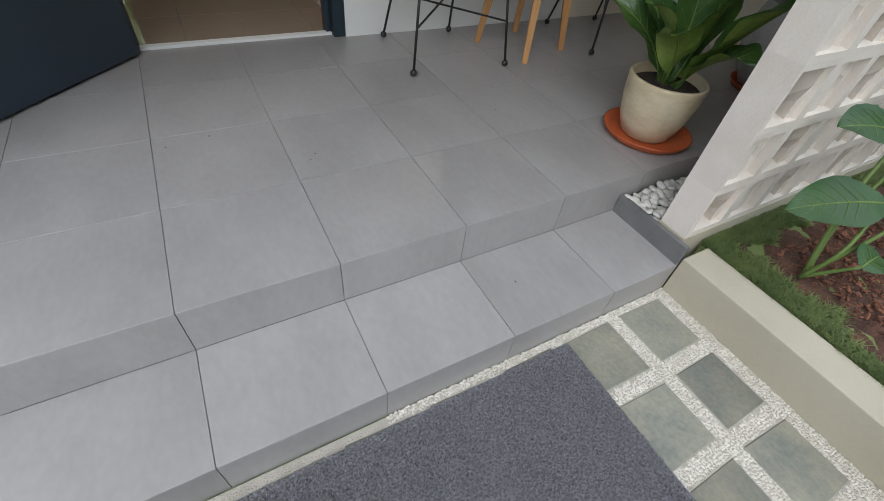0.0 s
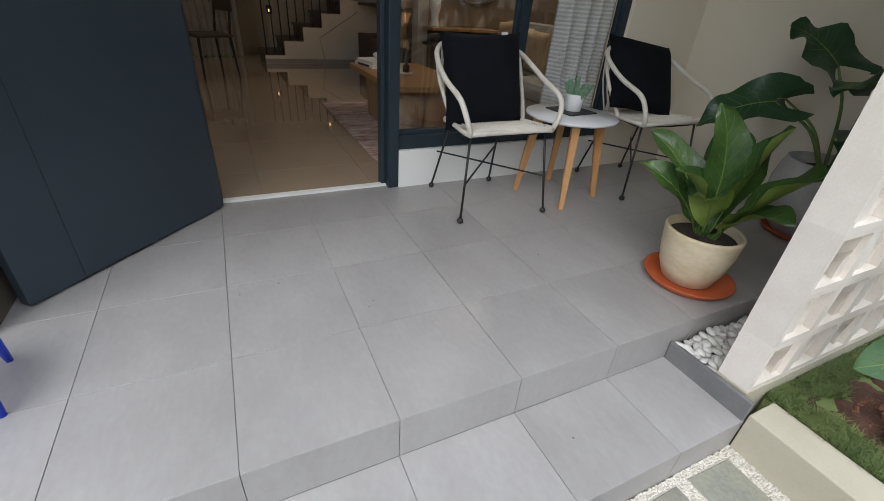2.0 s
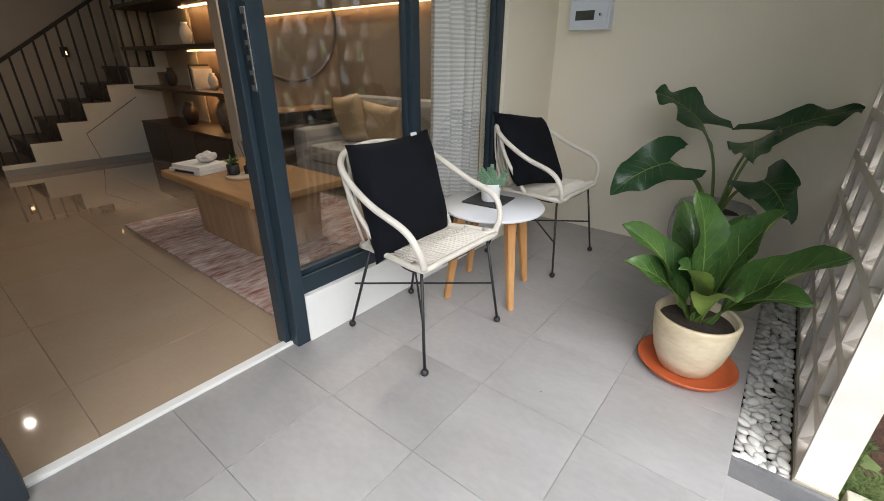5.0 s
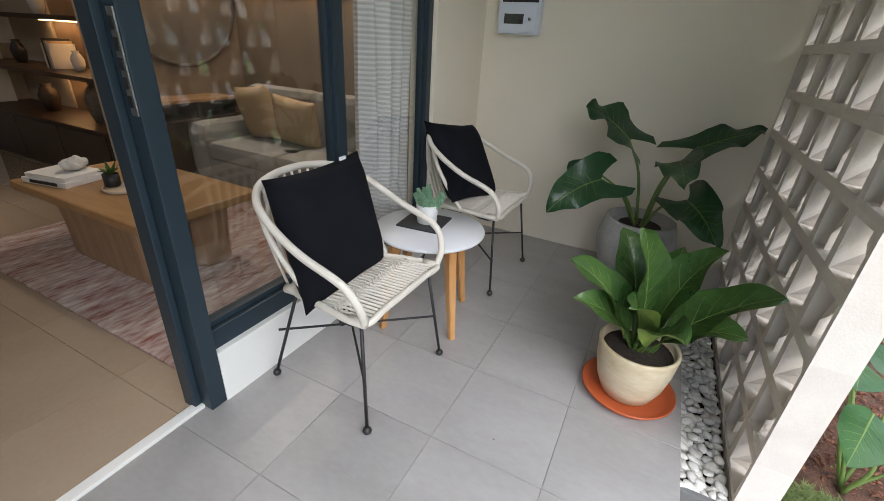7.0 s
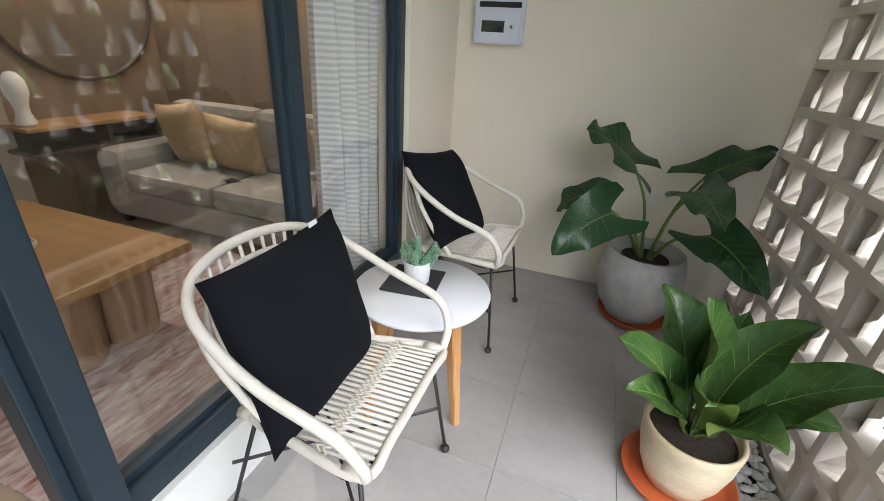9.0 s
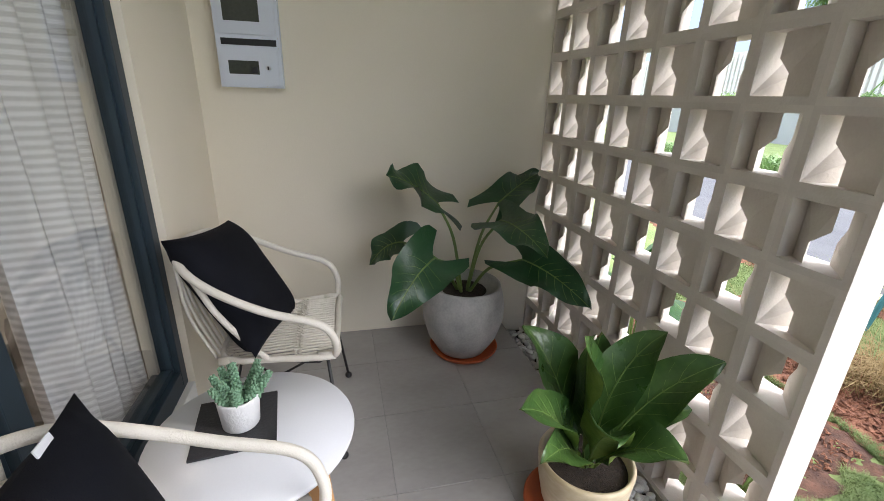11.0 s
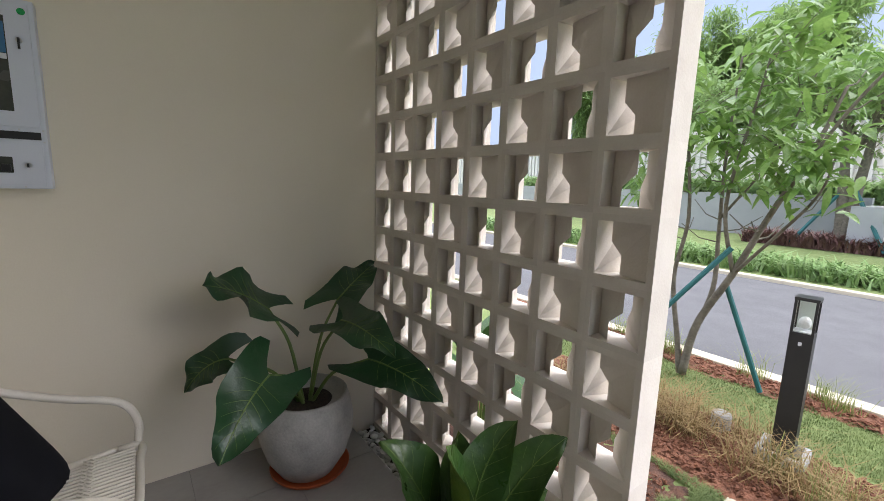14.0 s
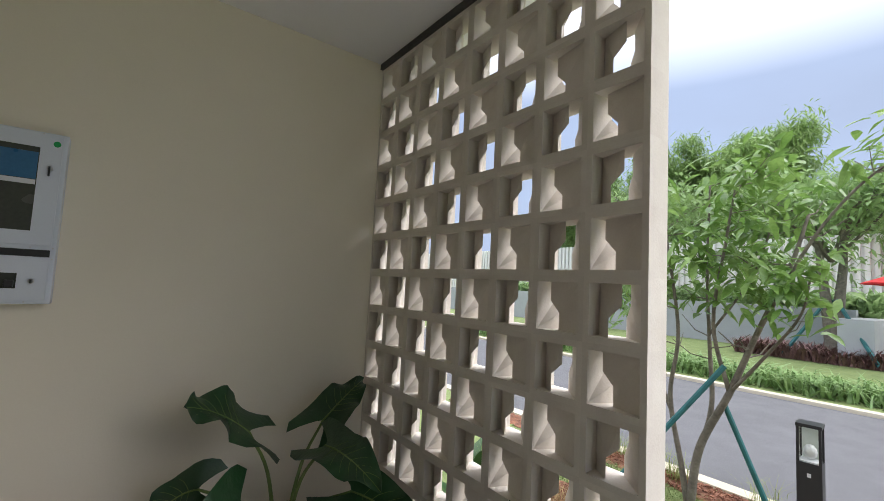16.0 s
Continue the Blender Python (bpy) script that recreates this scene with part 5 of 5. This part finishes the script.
# far walls
structure("wall_garden_far", box(2.9, 9.5, -17.3, -17.0, -0.2, 1.32, 0.01), CONCRETE, "grey rendered retaining wall across the lawn")
tagged(part("wall_garden_side", box(2.2, 2.9, -21.5, -14.6, -0.2, 1.10, 0.01), CONCRETE), "low grey wall beside the pool", kind="structure")
structure("pool_terrace", box(-9, 2.2, -24, -16.2, -0.2, 0.75, 0.01), PLINTH, "pale pool terrace")
structure("wall_garden_west", box(9.5, 30, -17.3, -17.0, -0.2, 1.32, 0.01), CONCRETE, "grey rendered retaining wall")
fb = bmesh.new()
for k in range(170):
    x = -16 + 0.3 * k
    box(x, x + 0.17, -23.9, -23.72, -0.2, 4.4, bm=fb)
box(-16, 35, -24.1, -23.88, -0.2, 4.4, bm=fb)
structure("fence", fb, FENCE, "tall white ribbed boundary fence")
par = thing("parasol", "red parasol on the pool terrace", "parasol", (2.0, -21.6, 0.75))
part("pole", tube([(0, 0, 0), (0, 0, 2.0)], 0.03, 6), STEEL, par)
part("canopy", lathe([(0, 2.1), (0.75, 1.85), (1.5, 1.55), (1.5, 1.5), (0.75, 1.8), (0, 2.05)], 8), RED, par)
for x in (0.9, 2.4):
    ch = thing("pool_chair", "dark rattan terrace chair", "chair", (x, -20.6, 0.75), group="terrace chairs")
    part("seat", box(-0.3, 0.3, -0.3, 0.3, 0.25, 0.4, 0.03), BLACK, ch)
    part("backrest", box(-0.3, 0.3, -0.36, -0.28, 0.3, 0.85, 0.03), BLACK, ch)
    for a in (-0.26, 0.26):
        for b in (-0.26, 0.26):
            part("leg", box(a - 0.025, a + 0.025, b - 0.025, b + 0.025, 0, 0.25), BLACK, ch)
# far planting
rr = random.Random(17)
lily = [(rr.uniform(-4, 12), rr.uniform(-10.2, -8.85), -0.11) for k in range(5200)]
blades("lily_hedge", lily, 0.5, 0.05, mat("lily leaf", (0.15, 0.27, 0.08), (0.30, 0.42, 0.17), 4, 0.42, trans=0.25), "low bank of strappy green lilies beyond the road", 8, 1.0, 0.5)
shrub = [(rr.uniform(2.0, 5.2), rr.uniform(-15.6, -14.4), -0.1) for k in range(3000)]
blades("purple_shrub", shrub, 0.55, 0.05, mat("purple shrub leaf", (0.12, 0.05, 0.05), (0.24, 0.13, 0.11), 4, 0.6), "low purple-brown shrubs around the far tree", 9, 0.8, 0.3)
hedge = [(rr.uniform(2.5, 20), rr.uniform(-19.5, -17.4), 0.7 + rr.uniform(0, 0.7)) for k in range(9000)]
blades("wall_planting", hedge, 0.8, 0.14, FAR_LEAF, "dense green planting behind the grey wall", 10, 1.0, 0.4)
structure("planter_soil", box(2.9, 20, -19.8, -17.3, -0.2, 1.0), SOIL, "raised soil behind the grey wall")
back = [(rr.uniform(-3, 1), rr.uniform(8.2, 9.2), rr.uniform(-0.2, 2.6)) for k in range(5000)]
blades("rear_hedge", back, 0.3, 0.07, FAR_LEAF, "green hedge behind the rear window", 12, 1.0, 0.4)
structure("wall_rear_garden", box(-6, 4, 9.6, 9.8, -0.3, 3.2), WALL, "cream garden wall behind the house")

# ---- pavers, grit joints and doormat ----
paving = thing("stone_paving", "square green-grey stone pavers set in white pebble joints", "paving", (0, 0, -0.285), kind="structure")
PX = [0.457 - 0.2475 * k for k in range(9)]
PY = [-0.948 - 0.2465 * k for k in range(3)]
pm = []
for k in range(4):
    bm = bmesh.new()
    c = [(0.002 + 0.003 * ((k * 7 + j * 3) % 3), 0.002 + 0.003 * ((k * 5 + j) % 3)) for j in range(4)]
    pts = [(c[0][0], c[0][1]), (0.2 - c[1][0], c[1][1]), (0.2 - c[2][0], 0.2 - c[2][1]), (c[3][0], 0.2 - c[3][1])]
    lo = [bm.verts.new((x, y, -0.02)) for x, y in pts]
    hi = [bm.verts.new((x, y, 0.0)) for x, y in pts]
    bm.faces.new(hi)
    for j in range(4):
        bm.faces.new((lo[j], lo[(j + 1) % 4], hi[(j + 1) % 4], hi[j]))
    bmesh.ops.bevel(bm, geom=[e for e in bm.edges if all(v.co.z > -0.001 for v in e.verts)], offset=0.003, segments=1, affect="EDGES")
    mesh = bpy.data.meshes.new("paver")
    bm.to_mesh(mesh)
    bm.free()
    mesh.materials.append(PAVER)
    pm.append(mesh)
for i, x in enumerate(PX):
    for j, y in enumerate(PY):
        ob = link("paver", pm[(i + 2 * j) % 4], paving)
        ob.matrix_basis = pose(x, y, -0.003 + 0.001 * ((i + j) % 3))
# rounded grit in the joints
gn = np.random.RandomState(2)
gv, gf = [], []
unit = [(math.cos(a) * math.cos(b), math.sin(a) * math.cos(b), math.sin(b)) for b in (0.0, 0.75) for a in [k * math.tau / 6 for k in range(6)]] + [(0, 0, 1)]
unit = np.array(unit)
ufaces = [(k, (k + 1) % 6, 6 + (k + 1) % 6, 6 + k) for k in range(6)] + [(6 + k, 6 + (k + 1) % 6, 12) for k in range(6)]
for gx in np.arange(-0.40, 0.708, 0.0082):
    for gy in np.arange(-1.695, -0.727, 0.0082):
        x, y = gx + gn.uniform(-0.003, 0.003), gy + gn.uniform(-0.003, 0.003)
        inside = any(px - 0.001 < x < px + 0.2 for px in PX) and any(py - 0.001 < y < py + 0.2 for py in PY)
        if inside or (x < 0.195 and y < -0.775):
            continue
        r = gn.uniform(0.0036, 0.0056)
        a = gn.uniform(0, math.tau)
        u = unit * np.array([r * 1.25, r * 0.85, r * 0.75])
        ca, sa = math.cos(a), math.sin(a)
        o = len(gv)
        gv += np.stack([u[:, 0] * ca - u[:, 1] * sa + x, u[:, 0] * sa + u[:, 1] * ca + y, u[:, 2] - 0.006 + 0 * u[:, 2]], 1).tolist()
        gf += [tuple(o + q for q in f) for f in ufaces]
part("joint_bed", box(-6.0, 0.711, -1.70, -0.727, -0.02, -0.0055), mat("pale joint mortar", (0.40, 0.37, 0.31), (0.52, 0.49, 0.42), 40, 0.9, 0.05, 0.8, 200), paving)
gr = raw("joint_grit", gv, gf, GRIT, paving, "small white rounded pebbles in the joints", smooth=True)
gr["kind"] = "stuff"

dm = thing("doormat", "grey coiled-vinyl doormat on the pavers", "mat", (-0.39, -1.15, -0.284))
part("backing", box(-0.60, 0.60, -0.38, 0.39, 0.0, 0.006, 0.002), MAT_COIL, dm)
# curled strands
mn = np.random.RandomState(4)
mv, mf = [], []
for k in range(15000):
    x, y = mn.uniform(-0.59, 0.592), mn.uniform(-0.372, 0.382)
    a, rad, tw = mn.uniform(0, math.tau), mn.uniform(0.004, 0.008), mn.uniform(-0.6, 0.6)
    o = len(mv)
    for q in range(6):
        th = a + q * 0.9
        px, py, pz = x + rad * math.cos(th), y + rad * math.sin(th), 0.009 + 0.004 * math.sin(th * 1.3 + tw)
        nx, ny = math.cos(th), math.sin(th)
        mv += [(px - nx * 0.0011, py - ny * 0.0011, pz), (px + nx * 0.0011, py + ny * 0.0011, pz + 0.0012)]
    mf += [(o + 2 * q, o + 2 * q + 1, o + 2 * q + 3, o + 2 * q + 2) for q in range(5)]
part_c = raw("pile", mv, mf, MAT_COIL, dm, "curled grey vinyl strands")
part_c["kind"] = "stuff"

# ---- pieces of floors and paving ----
def piece(sx, sy, sz, material, bevel=0.0009):
    mesh = bpy.data.meshes.new("tile")
    bm = box(0, sx, 0, sy, -sz, 0)
    bmesh.ops.bevel(bm, geom=[e for e in bm.edges if all(v.co.z > -1e-6 for v in e.verts)], offset=bevel, segments=1, affect="EDGES")
    bm.to_mesh(mesh)
    bm.free()
    mesh.materials.append(material)
    return mesh


CACHE = {}


def lay(parent, name, x0, x1, y0, y1, z, thick, material, gap=0.0009, rx=0):
    """One tile between lines, less its joint. rx = 90 stands it upright, facing south; y then runs in height."""
    sx, sy = round(x1 - x0 - 2 * gap, 4), round(y1 - y0 - 2 * gap, 4)
    key = (sx, sy, thick, material.name)
    if key not in CACHE:
        CACHE[key] = piece(sx, sy, thick, material)
    ob = link(name, CACHE[key], parent)
    ob.matrix_basis = pose(x0 + gap, y0 + gap, z) if not rx else pose(x0 + gap, z, y0 + gap, 90)
    return ob


floor = structure("floor", box(-1.458, EAST, SOUTH + 0.010, 1.19, -0.3, -0.003), GROUT, "light grey porcelain porch floor tiles with dark joints")
XS = [-1.458, -1.2, -0.8, -0.4, 0, 0.4, 0.8, 1.2, 1.6, 2.0, EAST]
for x0, x1 in zip(XS, XS[1:]):
    for y0, y1 in ((SOUTH, 0), (0, 0.4), (0.4, 0.8), (0.8, 1.185)):
        lay(floor, "tile", x0, x1, y0, y1, 0.0, 0.010, TILE)
    lay(floor, "riser_tile", x0, x1, -0.16 if x0 < 0.5 else -0.16, -0.001, SOUTH + 0.0005, 0.010, TILE, rx=90)
step = structure("step", box(-1.458, 0.711, -0.716, -0.39, -0.31, -0.164), GROUT, "light grey tiled porch step")
XT = [-1.458, -1.2, -0.8, -0.4, 0, 0.4, 0.7115]
for x0, x1 in zip(XT, XT[1:]):
    lay(step, "tile", x0, x1, -0.722, -0.3985, -0.16, 0.010, TILE)
    lay(step, "riser_tile", x0, x1, -0.30, -0.161, -0.7215, 0.010, TILE, rx=90)
inner = structure("floor_interior", box(-4.0, 2.56, 1.20, 7.2, -0.3, -0.003), GROUT, "polished beige interior floor tiles")
for i in range(-6, 5):
    for j in range(0, 10):
        x0, y0 = 0.025 + 0.62 * i, 1.226 + 0.62 * j - 0.24
        x0, x1, y0, y1 = max(-4.0, x0), min(2.56, x0 + 0.62), max(1.226, y0), min(7.2, y0 + 0.62)
        if x1 - x0 > 0.02 and y1 - y0 > 0.02:
            lay(inner, "tile", x0, x1, y0, y1, 0.002, 0.010, FLOOR_IN, 0.0008)

# screen blocks
for r in range(14):
    for c in range(8):
        ob = link("block", BLOCKS[(r + c) % 2], screen)
        ob.matrix_basis = pose(0.2020 * c, 0, 0.2 * r)
structure("screen_footing", box(0.725, EAST, -0.685, -0.573, -0.3, -0.077), KERB, "cream plinth below the block screen")

# pebble bed
edging = structure("edging", box(0.700, 0.7195, -0.72, -0.402, -0.165, -0.08, 0.003), EDGE, "dark grey stone edging of the pebble bed")
bed = thing("pebble_bed", "bed of smooth white river pebbles beside the block screen", "pebbles", (0, 0, 0))
part("bed_base", box(0.7195, EAST, -0.576, -0.4015, -0.2, -0.105), SOIL, bed)
PEB = []
for k in range(5):
    bm = ball((0, 0, 0), 0.5, None, 2, (1.0, 0.68 + 0.06 * (k % 3), 0.42))
    for v in bm.verts:
        v.co *= 1 + 0.14 * noise.noise(v.co * 2.2 + Vector((k * 7, 0, 0)))
    mesh = bpy.data.meshes.new("pebble")
    bm.to_mesh(mesh)
    bm.free()
    mesh.materials.append(PEBBLE)
    mesh.shade_smooth()
    PEB.append(mesh)
rp = random.Random(11)
count = 0
for layer, z in ((0, -0.098), (1, -0.085)):
    x = 0.735
    while x < EAST - 0.02:
        for q in range(5):
            if count >= 400:
                break
            y = -0.555 + 0.034 * q + rp.uniform(-0.012, 0.012)
            ob = link("pebble", PEB[rp.randrange(5)], bed)
            s = rp.uniform(0.036, 0.058)
            ob.matrix_basis = pose(x + rp.uniform(-0.012, 0.012), min(-0.425, max(-0.548, y)), z + rp.uniform(-0.006, 0.008), rp.uniform(-18, 18), rp.uniform(-18, 18), rp.uniform(0, 360)) @ Matrix.Diagonal((s, s, s, 1))
            count += 1
        x += 0.041

# crumbs of dry leaf on the tiles
cr = random.Random(8)
kv, kf = [], []
for x, y in ((-0.335, 0.10), (-0.62, 0.36), (-0.76, 0.33), (0.12, -0.55), (-0.31, 0.13), (0.5, 0.2)):
    o = len(kv)
    for a in range(6):
        r = cr.uniform(0.002, 0.0055)
        kv.append((x + r * math.cos(a), y + r * math.sin(a), (0.0 if y > -0.4 else -0.16) + 0.0012))
    kv.append((x, y, (0.0 if y > -0.4 else -0.16) + 0.004))
    kf += [(o + a, o + (a + 1) % 6, o + 6) for a in range(6)]
tagged(raw("leaf_crumbs", kv, kf, BARK), "tiny dry leaf crumbs on the porch tiles", kind="stuff")
